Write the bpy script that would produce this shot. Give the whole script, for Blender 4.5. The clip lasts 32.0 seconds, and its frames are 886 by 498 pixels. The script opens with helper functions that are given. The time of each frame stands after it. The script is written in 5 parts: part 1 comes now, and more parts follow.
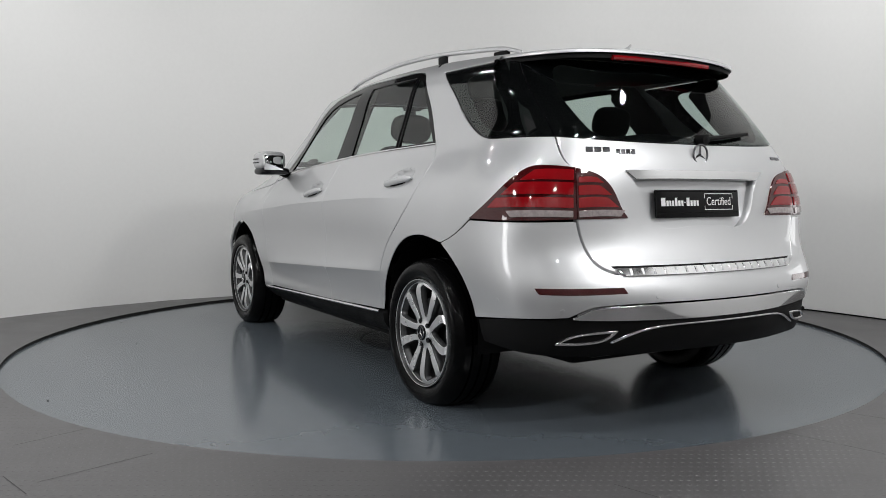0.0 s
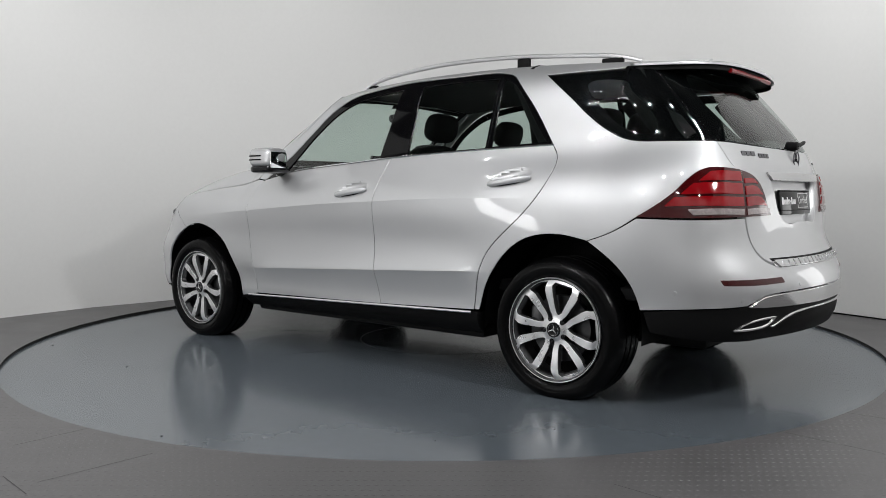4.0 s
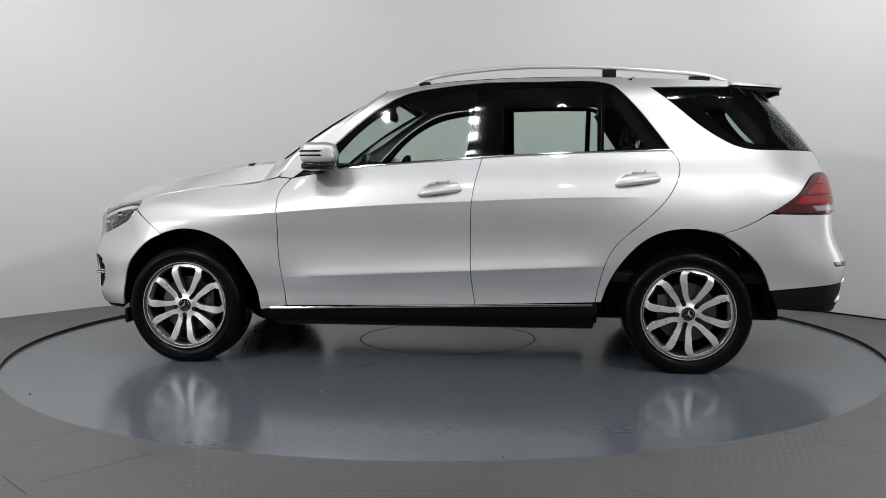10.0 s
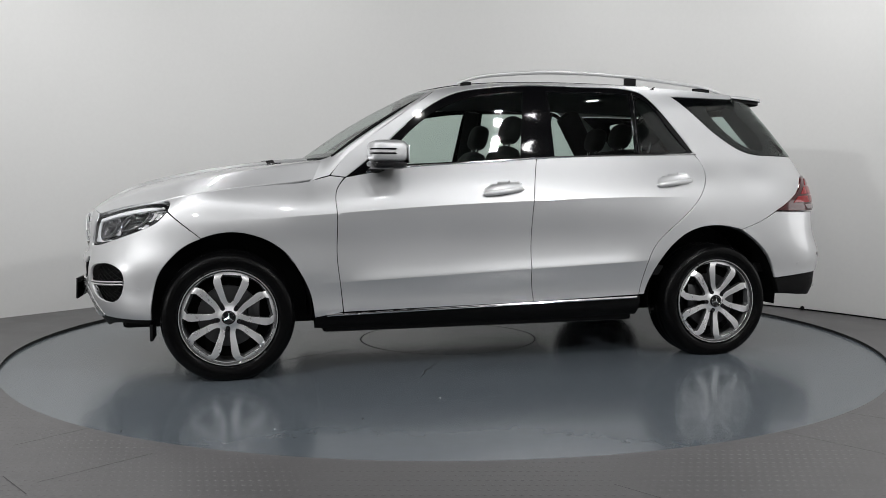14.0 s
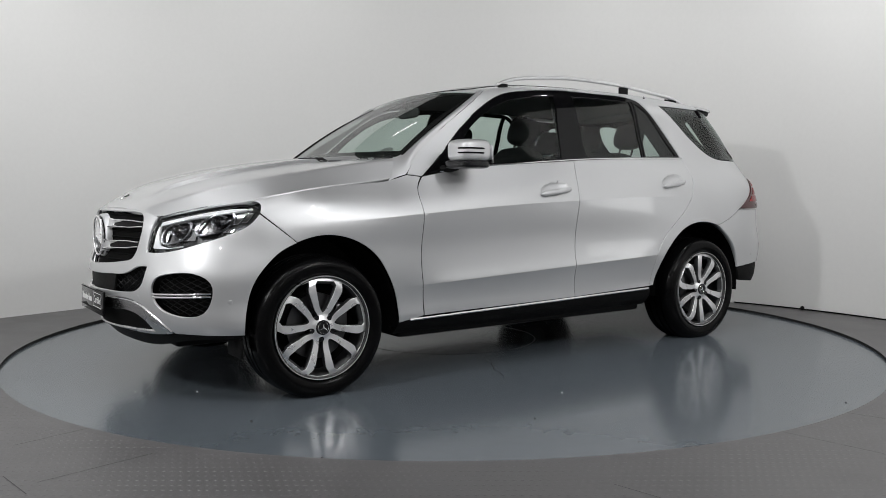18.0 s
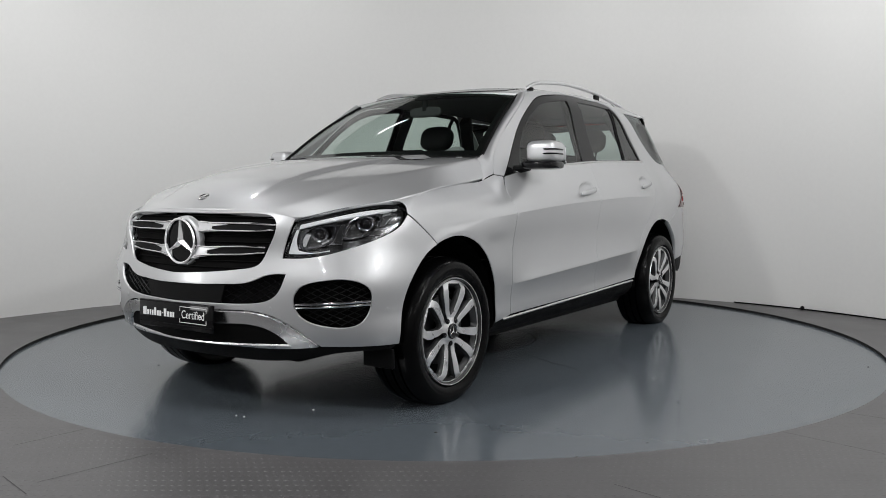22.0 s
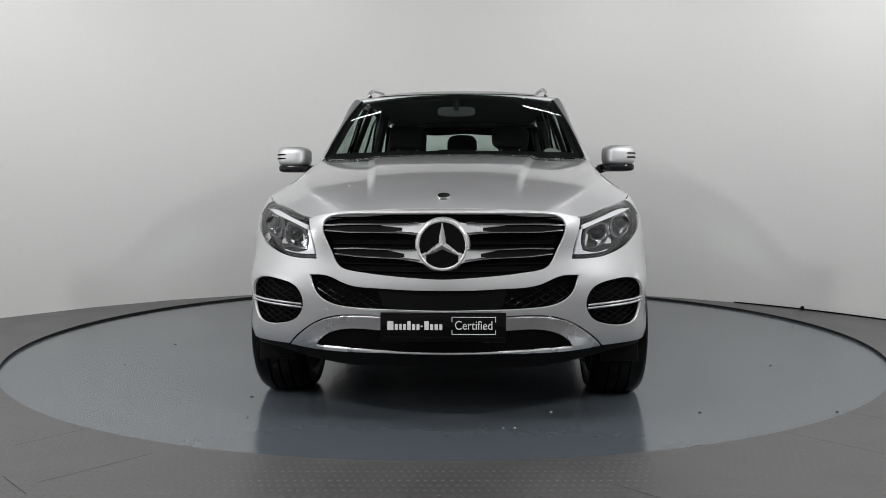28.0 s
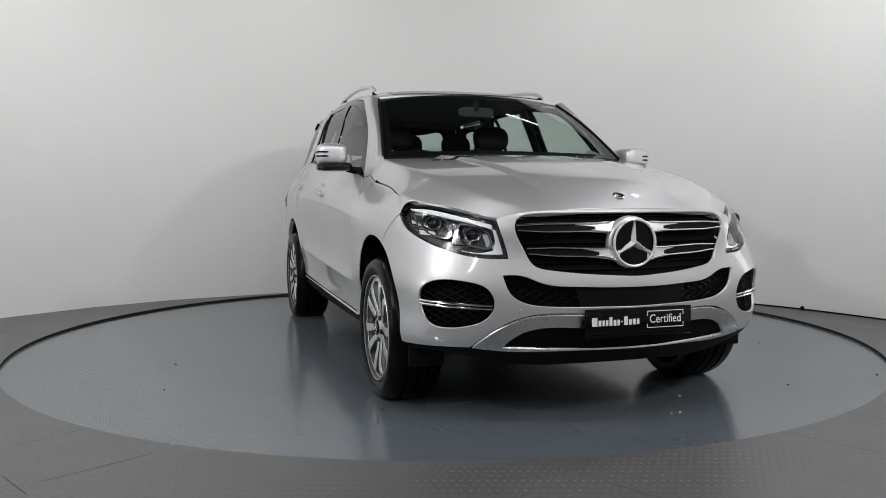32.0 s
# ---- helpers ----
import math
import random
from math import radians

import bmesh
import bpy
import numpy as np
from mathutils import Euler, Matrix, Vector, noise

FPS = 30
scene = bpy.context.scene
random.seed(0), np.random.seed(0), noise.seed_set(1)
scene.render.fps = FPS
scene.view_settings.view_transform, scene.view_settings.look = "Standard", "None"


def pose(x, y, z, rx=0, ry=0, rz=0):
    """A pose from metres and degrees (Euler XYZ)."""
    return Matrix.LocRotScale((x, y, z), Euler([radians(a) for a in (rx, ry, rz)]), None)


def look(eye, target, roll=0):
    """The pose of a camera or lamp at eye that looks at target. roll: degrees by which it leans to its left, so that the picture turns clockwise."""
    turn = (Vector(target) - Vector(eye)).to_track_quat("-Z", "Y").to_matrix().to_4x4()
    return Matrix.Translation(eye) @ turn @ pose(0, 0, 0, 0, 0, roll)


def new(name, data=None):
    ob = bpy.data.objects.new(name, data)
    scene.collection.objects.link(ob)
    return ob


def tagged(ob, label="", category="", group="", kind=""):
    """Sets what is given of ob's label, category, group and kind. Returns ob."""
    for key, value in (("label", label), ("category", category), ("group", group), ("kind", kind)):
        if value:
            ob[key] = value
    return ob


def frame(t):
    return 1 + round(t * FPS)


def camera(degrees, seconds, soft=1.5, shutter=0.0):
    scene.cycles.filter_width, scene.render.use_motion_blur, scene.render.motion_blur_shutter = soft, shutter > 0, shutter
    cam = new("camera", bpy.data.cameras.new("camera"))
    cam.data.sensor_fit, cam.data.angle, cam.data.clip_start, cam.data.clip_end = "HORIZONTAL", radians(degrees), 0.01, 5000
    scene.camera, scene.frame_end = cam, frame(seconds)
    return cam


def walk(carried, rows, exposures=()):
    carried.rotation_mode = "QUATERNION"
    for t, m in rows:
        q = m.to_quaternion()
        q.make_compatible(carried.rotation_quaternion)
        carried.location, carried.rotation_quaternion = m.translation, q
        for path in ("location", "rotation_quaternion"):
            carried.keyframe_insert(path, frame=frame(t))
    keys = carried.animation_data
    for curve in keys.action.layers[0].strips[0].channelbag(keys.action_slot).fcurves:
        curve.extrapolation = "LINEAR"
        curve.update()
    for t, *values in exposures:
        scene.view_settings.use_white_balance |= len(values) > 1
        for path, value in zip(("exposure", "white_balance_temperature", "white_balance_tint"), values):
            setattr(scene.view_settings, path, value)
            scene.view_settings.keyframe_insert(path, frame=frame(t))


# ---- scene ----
cam = camera(57.17, 32.0, soft=0.85)
EYE = (0.0, -5.625, 0.993)
AIM = Vector((-0.0056, 0.9978, -0.0663))
CAM_POSE = look(EYE, Vector(EYE) + AIM, -0.14)
walk(cam, [(0.0, CAM_POSE), (32.0, CAM_POSE)])

# ---- world and lamps ----
world = bpy.data.worlds.new("studio_world")
world.use_nodes = True
scene.world = world
world.node_tree.nodes["Background"].inputs[0].default_value = (0.8, 0.85, 0.9, 1)
world.node_tree.nodes["Background"].inputs[1].default_value = 0.0
scene.view_settings.exposure = 0.08


def area(name, eye, target, sx, sy, watts, colour=(1, 1, 1)):
    lamp = bpy.data.lights.new(name, "AREA")
    lamp.shape, lamp.size, lamp.size_y, lamp.energy, lamp.color = "RECTANGLE", sx, sy, watts, colour
    ob = new(name, lamp)
    ob.matrix_world = look(eye, target)
    return ob


# floods on stands towards the front corners and low beside the walls, spots under the ceiling before the turntable, and
# unseen fill lamps added to wash the walls
for side in (-1, 1):
    area("lamp_flood_outer", (side * 3.1, -4.2, 3.1), (side * -0.2, 1.2, 0.7), 0.28, 0.28, 58 if side < 0 else 55)
    area("lamp_flood_inner", (side * 1.5, -6.2, 3.3), (side * 0.5, 1.6, 0.9), 0.14, 0.14, 12)
    area("lamp_spot_near", (side * 0.5, -3.2, 3.5), (side * 0.4, 1.8, 0.7), 0.10, 0.10, 9)
    area("lamp_spot_far", (side * 1.7, -2.9, 3.5), (side * 1.1, 1.8, 0.7), 0.10, 0.10, 12)
    for y, watts in ((-3.0, 14 if side < 0 else 11), (-1.5, 9), (0.0, 14)):
        area("fill_washer_side", (side * 2.2, y, 3.5), (side * 4.1, y + 0.1, 0.2), 0.14, 0.14, watts)
    area("fill_washer_back", (side * 1.2, 1.4, 3.55), (side * 1.3, 2.7, 1.6), 0.5, 0.1, 4)
    area("fill_washer_front", (side * 1.7, -5.9, 3.5), (side * 1.8, -7.5, 1.6), 0.5, 0.2, 30)
area("lamp_stand", (3.6, -0.8, 0.85), (0.0, -0.2, 0.8), 0.6, 0.6, 2)
# unseen low fill added on the left to brighten the doors
area("lamp_stand", (-3.5, -2.9, 0.95), (0.0, -0.2, 0.8), 0.6, 0.6, 9)

# ---- materials ----
def material(name, base, rough=0.5, metal=0.0, coat=0.0, var=0.06, scale=6.0, fine=80.0, bump=0.0, bump_scale=200.0, spec=0.5, rough_var=0.05, ior=1.5):
    """A surface whose colour and gloss vary at two scales, with fine relief."""
    m = bpy.data.materials.new(name)
    m.use_nodes = True
    nt = m.node_tree
    b = nt.nodes["Principled BSDF"]
    b.inputs["Roughness"].default_value = rough
    b.inputs["Metallic"].default_value = metal
    b.inputs["IOR"].default_value = ior
    b.inputs["Coat Weight"].default_value = coat
    b.inputs["Coat Roughness"].default_value = 0.04
    b.inputs["Specular IOR Level"].default_value = spec
    co = nt.nodes.new("ShaderNodeTexCoord")
    big, small = nt.nodes.new("ShaderNodeTexNoise"), nt.nodes.new("ShaderNodeTexNoise")
    big.inputs["Scale"].default_value, small.inputs["Scale"].default_value = scale, fine
    big.inputs["Detail"].default_value, small.inputs["Detail"].default_value = 3, 2
    add = nt.nodes.new("ShaderNodeMath")
    add.operation = "ADD"
    for tex in (big, small):
        nt.links.new(co.outputs["Object"], tex.inputs["Vector"])
    nt.links.new(big.outputs["Fac"], add.inputs[0])
    nt.links.new(small.outputs["Fac"], add.inputs[1])
    cr = nt.nodes.new("ShaderNodeMapRange")
    cr.inputs["From Min"].default_value, cr.inputs["From Max"].default_value = 0.6, 1.4
    cr.inputs["To Min"].default_value, cr.inputs["To Max"].default_value = 1 - var, 1 + var
    nt.links.new(add.outputs[0], cr.inputs["Value"])
    mul = nt.nodes.new("ShaderNodeMix")
    mul.data_type, mul.blend_type = "RGBA", "MULTIPLY"
    mul.inputs["Factor"].default_value = 1
    mul.inputs["A"].default_value = (*base, 1)
    nt.links.new(cr.outputs[0], mul.inputs["B"])
    nt.links.new(mul.outputs["Result"], b.inputs["Base Color"])
    rr = nt.nodes.new("ShaderNodeMapRange")
    rr.inputs["From Min"].default_value, rr.inputs["From Max"].default_value = 0.3, 0.7
    rr.inputs["To Min"].default_value, rr.inputs["To Max"].default_value = max(0.0, rough - rough_var), min(1.0, rough + rough_var)
    nt.links.new(big.outputs["Fac"], rr.inputs["Value"])
    nt.links.new(rr.outputs[0], b.inputs["Roughness"])
    if bump:
        tex = nt.nodes.new("ShaderNodeTexNoise")
        tex.inputs["Scale"].default_value, tex.inputs["Detail"].default_value = bump_scale, 2
        nt.links.new(co.outputs["Object"], tex.inputs["Vector"])
        bp = nt.nodes.new("ShaderNodeBump")
        bp.inputs["Strength"].default_value, bp.inputs["Distance"].default_value = bump, 0.002
        nt.links.new(tex.outputs["Fac"], bp.inputs["Height"])
        nt.links.new(bp.outputs["Normal"], b.inputs["Normal"])
    return m


def glass(name, tint, gloss=0.02, sheen=0.04):
    """A thin pane: tinted see-through, with a sheen that grows at grazing angles."""
    m = bpy.data.materials.new(name)
    m.use_nodes = True
    nt = m.node_tree
    nt.nodes.remove(nt.nodes["Principled BSDF"])
    tr, gl, mix, lw, pw, sc = (nt.nodes.new("ShaderNode" + k) for k in ("BsdfTransparent", "BsdfGlossy", "MixShader", "LayerWeight", "Math", "Math"))
    tr.inputs["Color"].default_value = (*tint, 1)
    gl.inputs["Roughness"].default_value = gloss
    lw.inputs["Blend"].default_value = 0.5
    pw.operation, sc.operation = "POWER", "MULTIPLY_ADD"
    pw.inputs[1].default_value = 4.0
    sc.inputs[1].default_value, sc.inputs[2].default_value = 0.75, sheen
    nt.links.new(lw.outputs["Facing"], pw.inputs[0])
    nt.links.new(pw.outputs[0], sc.inputs[0])
    nt.links.new(sc.outputs[0], mix.inputs[0])
    nt.links.new(tr.outputs[0], mix.inputs[1])
    nt.links.new(gl.outputs[0], mix.inputs[2])
    nt.links.new(mix.outputs[0], nt.nodes["Material Output"].inputs["Surface"])
    return m


SILVER = material("silver_paint", (0.58, 0.585, 0.597), 0.44, 0.72, 1.0, 0.03, 3, 1200, 0.05, 1800, rough_var=0.02)
BLACK_GLOSS = material("black_gloss_trim", (0.006, 0.006, 0.007), 0.12, 0, 0.1, 0.05, spec=0.25)
BLACK_PLASTIC = material("black_plastic", (0.005, 0.005, 0.0053), 0.55, 0, 0, 0.12, 8, 150, 0.25, 900, spec=0.1)
BLACK_TRIM = material("black_window_trim", (0.0025, 0.0025, 0.003), 0.05, 0, 0, 0.05, spec=0.2, rough_var=0.02)
DARK = material("dark_cavity", (0.003, 0.003, 0.003), 0.8, 0, 0, 0.1, spec=0.1)
CHROME = material("chrome", (0.78, 0.78, 0.79), 0.10, 1.0, 0, 0.02, rough_var=0.04)
SATIN = material("satin_metal", (0.62, 0.62, 0.63), 0.28, 1.0, 0, 0.03, rough_var=0.05)
RAIL_M = material("brushed_rail_metal", (0.80, 0.80, 0.81), 0.42, 0.8, 0.2, 0.03, rough_var=0.05)
RUBBER = material("tyre_rubber", (0.0022, 0.0022, 0.0024), 0.20, 0, 0, 0.15, 10, 200, 0.15, 500, spec=0.10)
ALLOY = material("machined_alloy", (0.78, 0.78, 0.79), 0.32, 0.85, 0.25, 0.05, 14, 300, rough_var=0.08)
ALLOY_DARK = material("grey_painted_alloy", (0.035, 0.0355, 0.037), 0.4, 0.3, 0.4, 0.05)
STEEL = material("brake_steel", (0.09, 0.09, 0.093), 0.4, 1.0, 0, 0.08, 20, 300)
RED = material("red_lamp_plastic", (0.23, 0.003, 0.006), 0.08, 0, 0.4, 0.10, 30, 250)
RED_DARK = material("dark_red_lamp_plastic", (0.045, 0.001, 0.002), 0.06, 0, 0.4, 0.10, 30, 250)
CABIN = material("dark_grey_upholstery", (0.006, 0.006, 0.0065), 0.7, 0, 0, 0.12, 12, 300, 0.2, 700, spec=0.2)
CABIN_TOP = material("grey_headlining", (0.045, 0.045, 0.046), 0.9, 0, 0, 0.06, 10, 400)
WHITE_PAINT = material("white_lettering", (0.75, 0.75, 0.75), 0.5, 0, 0, 0.03)
GLASS = glass("tinted_window_glass", (0.78, 0.86, 0.82))
GLASS_REAR = glass("dark_tinted_glass", (0.72, 0.80, 0.77))
LENS = glass("clear_lens", (0.92, 0.93, 0.94), 0.02, 0.025)

# ---- the car's skin: section curves lofted with natural splines ----
NAT = {}


def nat(xs):
    """The matrix that turns the values at the knots xs into second derivatives of a natural spline."""
    if tuple(xs) in NAT:
        return NAT[tuple(xs)]
    n = len(xs)
    h = np.diff(xs)
    a, b = np.eye(n), np.zeros((n, n))
    for i in range(1, n - 1):
        a[i, i - 1:i + 2] = h[i - 1], 2 * (h[i - 1] + h[i]), h[i]
        b[i, i - 1:i + 2] = 6 / h[i - 1], -6 / h[i - 1] - 6 / h[i], 6 / h[i]
    NAT[tuple(xs)] = np.linalg.solve(a, b)
    return NAT[tuple(xs)]


def spline(xs, ys, q):
    """Values at q of the spline through (xs, ys); ys may hold one column for each q."""
    xs, ys, q = np.asarray(xs, float), np.asarray(ys, float), np.asarray(q, float)
    m = nat(xs) @ ys
    i = np.clip(np.searchsorted(xs, q) - 1, 0, len(xs) - 2)
    h = xs[i + 1] - xs[i]
    qc = np.clip(q, xs[0], xs[-1])
    a, b = (xs[i + 1] - qc) / h, (qc - xs[i]) / h
    if ys.ndim == 2:
        k = np.arange(len(q))
        y0, y1, m0, m1 = ys[i, k], ys[i + 1, k], m[i, k], m[i + 1, k]
    else:
        y0, y1, m0, m1 = ys[i], ys[i + 1], m[i], m[i + 1]
    out = a * y0 + b * y1 + ((a ** 3 - a) * m0 + (b ** 3 - b) * m1) * h * h / 6
    slope = (y1 - y0) / h + h / 6 * ((3 * b * b - 1) * m1 - (3 * a * a - 1) * m0)
    return out + slope * (q - qc)


# half width of the body side, by length (columns) and height (rows)
SIDE_X = [-1.75, -1.3, -0.9, -0.3, 0.3, 0.8, 1.2, 1.6]
SIDE_Z = [0.22, 0.30, 0.40, 0.55, 0.75, 0.93, 1.08, 1.20, 1.30, 1.45, 1.62, 1.69]
SIDE_ROWS = [
    [0.800, 0.800, 0.800, 0.800, 0.800, 0.800, 0.810, 0.820],
    [0.895, 0.900, 0.895, 0.895, 0.895, 0.895, 0.905, 0.910],
    [0.910, 0.917, 0.912, 0.912, 0.912, 0.914, 0.925, 0.930],
    [0.926, 0.937, 0.930, 0.928, 0.928, 0.932, 0.948, 0.945],
    [0.938, 0.950, 0.942, 0.936, 0.938, 0.946, 0.960, 0.948],
    [0.930, 0.946, 0.952, 0.953, 0.953, 0.951, 0.942, 0.915],
    [0.885, 0.902, 0.908, 0.912, 0.905, 0.867, 0.800, 0.750],
    [0.812, 0.833, 0.848, 0.855, 0.842, 0.797, 0.740, 0.680],
    [0.775, 0.798, 0.815, 0.820, 0.800, 0.745, 0.680, 0.620],
    [0.728, 0.752, 0.768, 0.770, 0.745, 0.680, 0.610, 0.540],
    [0.660, 0.688, 0.700, 0.700, 0.668, 0.600, 0.520, 0.450],
    [0.590, 0.625, 0.640, 0.640, 0.600, 0.530, 0.450, 0.380],
]


def ramp(x, a, b):
    t = np.clip((x - a) / (b - a), 0, 1)
    return t * t * (3 - 2 * t)


def shoulder(x):
    """The height of the crest below the door handles."""
    return spline([-1.4, -1.03, -0.7, -0.27, 0.18, 0.5, 0.85, 1.18, 1.5], [0.976, 0.978, 0.974, 0.958, 0.940, 0.921, 0.897, 0.874, 0.850], x)


def foot(x):
    """The height of the crest along the foot of the doors."""
    return 0.563 - 0.0435 * (x + 0.26)


def side_y(x, z):
    x, z = np.atleast_1d(np.asarray(x, float)), np.atleast_1d(np.asarray(z, float))
    # the top of the front wing keeps its width towards the lamps
    along = np.where(x > 1.0, 1.0 + (x - 1.0) * (1 - 0.75 * ramp(z, 0.88, 0.98)), x)
    y = spline(SIDE_Z, np.stack([spline(SIDE_X, row, np.clip(along, -2.3, 2.1)) for row in SIDE_ROWS]), z)
    # a ridge below the handles, sharp along its crest, and a second one along the foot of the doors
    d = shoulder(x) - z
    y = y + 0.0145 * np.where(d > 0, np.exp(-d / 0.055), np.exp(d / 0.13)) * ramp(x, -1.32, -0.95) * (1 - ramp(x, 0.95, 1.40)) - 0.006
    d = z - foot(x)
    y = y + 0.020 * np.where(d > 0, np.exp(-(d / 0.055) ** 1.3), np.exp(d / 0.06)) * ramp(x, -1.1, -0.80) * (1 - ramp(x, 0.62, 1.0)) - 0.004
    return y


FRONT_U = [0.9, 1.1, 1.3, 1.5, 1.7, 1.85, 1.97, 2.10, 2.25, 2.42, 2.65, 2.95]
FRONT_Z = [0.24, 0.34, 0.48, 0.62, 0.75, 0.93, 1.02]
FRONT_X = [
    [1.7, 1.8, 1.9, 1.99, 2.07, 2.13, 2.17, 2.18],
    [1.7, 1.83, 1.9475, 2.045, 2.125, 2.185, 2.24, 2.275],
    [1.7, 1.84, 1.9675, 2.085, 2.17, 2.225, 2.285, 2.32],
    [1.7, 1.84, 1.9675, 2.09, 2.18, 2.23, 2.29, 2.325],
    [1.7, 1.82, 1.9375, 2.05, 2.145, 2.21, 2.265, 2.3],
    [1.68, 1.76, 1.84, 1.95, 2.06, 2.155, 2.21, 2.225],
    [1.62, 1.68, 1.745, 1.84, 1.95, 2.04, 2.1, 2.12],
]
FRONT_Y = [
    [0.86, 0.85, 0.80, 0.71, 0.58, 0.42, 0.22, 0],
    [0.928, 0.917, 0.87, 0.775, 0.64, 0.47, 0.25, 0],
    [0.94, 0.92, 0.88, 0.785, 0.64, 0.48, 0.25, 0],
    [0.945, 0.925, 0.885, 0.79, 0.635, 0.48, 0.25, 0],
    [0.935, 0.905, 0.855, 0.765, 0.63, 0.48, 0.25, 0],
    [0.905, 0.882, 0.83, 0.745, 0.64, 0.52, 0.27, 0],
    [0.86, 0.83, 0.78, 0.70, 0.60, 0.48, 0.25, 0],
]
REAR_U = [1.1, 1.3, 1.5, 1.7, 1.9, 2.05, 2.2, 2.35, 2.5, 2.65, 2.85, 3.05]
REAR_Z = [0.26, 0.36, 0.48, 0.60, 0.75, 0.90, 1.08, 1.23, 1.40, 1.60]
REAR_X = [
    [1.9, 2.03, 2.16, 2.245, 2.29, 2.33, 2.37, 2.38],
    [1.9, 2.06, 2.2, 2.3, 2.36, 2.41, 2.45, 2.46],
    [1.9, 2.06, 2.205, 2.316, 2.382, 2.432, 2.472, 2.482],
    [1.9, 2.055, 2.2, 2.321, 2.387, 2.427, 2.457, 2.467],
    [1.9, 2.045, 2.175, 2.27, 2.32, 2.35, 2.375, 2.385],
    [1.9, 2.04, 2.165, 2.255, 2.295, 2.31, 2.33, 2.335],
    [1.88, 2.01, 2.13, 2.225, 2.265, 2.29, 2.315, 2.32],
    [1.86, 1.98, 2.085, 2.17, 2.21, 2.24, 2.26, 2.265],
    [1.8, 1.9, 1.985, 2.05, 2.095, 2.12, 2.14, 2.145],
    [1.7, 1.78, 1.84, 1.89, 1.93, 1.955, 1.975, 1.98],
]
REAR_Y = [
    [0.85, 0.83, 0.78, 0.67, 0.54, 0.40, 0.2, 0],
    [0.895, 0.88, 0.83, 0.715, 0.555, 0.40, 0.2, 0],
    [0.905, 0.895, 0.85, 0.73, 0.565, 0.40, 0.2, 0],
    [0.918, 0.91, 0.87, 0.755, 0.59, 0.42, 0.2, 0],
    [0.928, 0.912, 0.865, 0.745, 0.575, 0.415, 0.2, 0],
    [0.925, 0.905, 0.86, 0.74, 0.57, 0.42, 0.2, 0],
    [0.885, 0.87, 0.82, 0.71, 0.555, 0.41, 0.2, 0],
    [0.79, 0.768, 0.73, 0.65, 0.525, 0.39, 0.2, 0],
    [0.735, 0.715, 0.68, 0.605, 0.495, 0.37, 0.19, 0],
    [0.67, 0.65, 0.615, 0.55, 0.45, 0.34, 0.17, 0],
]


def wrap(u, z, us, zs, xt, yt, sign):
    """A point of the skin round a corner of the car: u runs along the side and on round the corner to the centre line."""
    xk = np.stack([np.full_like(z, k) for k in us[:4]] + [spline(zs, np.array(xt)[:, k], z) for k in range(8)])
    yk = np.stack([side_y(np.full_like(z, sign * k), z) for k in us[:4]] + [spline(zs, np.array(yt)[:, k], z) for k in range(8)])
    mirror = [2 * us[-1] - k for k in us[-2:-5:-1]]
    full = list(us) + mirror
    xk = np.concatenate([xk, xk[-2:-5:-1]])
    yk = np.concatenate([yk, -yk[-2:-5:-1]])
    return sign * spline(full, xk, u), spline(full, yk, u)


def skin(u, z):
    """The left half of the body: u is the length along the car, and runs on round both ends."""
    u, z = (np.atleast_1d(np.asarray(a, float)) for a in (u, z))
    out = np.stack([u, side_y(u, z), z], -1)
    f, r = u > 1.3, u < -1.5
    if f.any():
        out[f, 0], out[f, 1] = wrap(u[f], z[f], FRONT_U, FRONT_Z, FRONT_X, FRONT_Y, 1)
    if r.any():
        out[r, 0], out[r, 1] = wrap(-u[r], z[r], REAR_U, REAR_Z, REAR_X, REAR_Y, -1)
    return out


def front(q, z):
    """The nose: q is the way along the skin from the centre line, positive to the car's left."""
    q = np.atleast_1d(np.asarray(q, float))
    p = skin(2.95 - np.abs(q), z)
    p[:, 1] *= np.where(q < 0, -1, 1)
    return p


def tail(q, z):
    q = np.atleast_1d(np.asarray(q, float))
    p = skin(np.abs(q) - 3.05, z)
    p[:, 1] *= np.where(q < 0, -1, 1)
    return p


CANT_X = [-1.75, -1.3, -0.7, -0.3, 0.0, 0.15, 0.30]
CANT_Z = [1.632, 1.662, 1.677, 1.670, 1.650, 1.632, 1.603]
ROOF_X = [-2.1, -1.95, -1.6, -1.2, -0.7, -0.2, 0.1, 0.32]
ROOF_Z = [1.625, 1.648, 1.688, 1.712, 1.722, 1.714, 1.685, 1.638]


def roof(x, y):
    x, y = (np.atleast_1d(np.asarray(a, float)) for a in (x, y))
    zc = spline(CANT_X, CANT_Z, x)
    ye = side_y(np.clip(x, -2.2, 0.4), zc)
    rc = spline(ROOF_X, ROOF_Z, x)
    return np.stack([x, y, zc + (rc - zc) * (1 - np.abs(y / ye) ** 2.6)], -1)


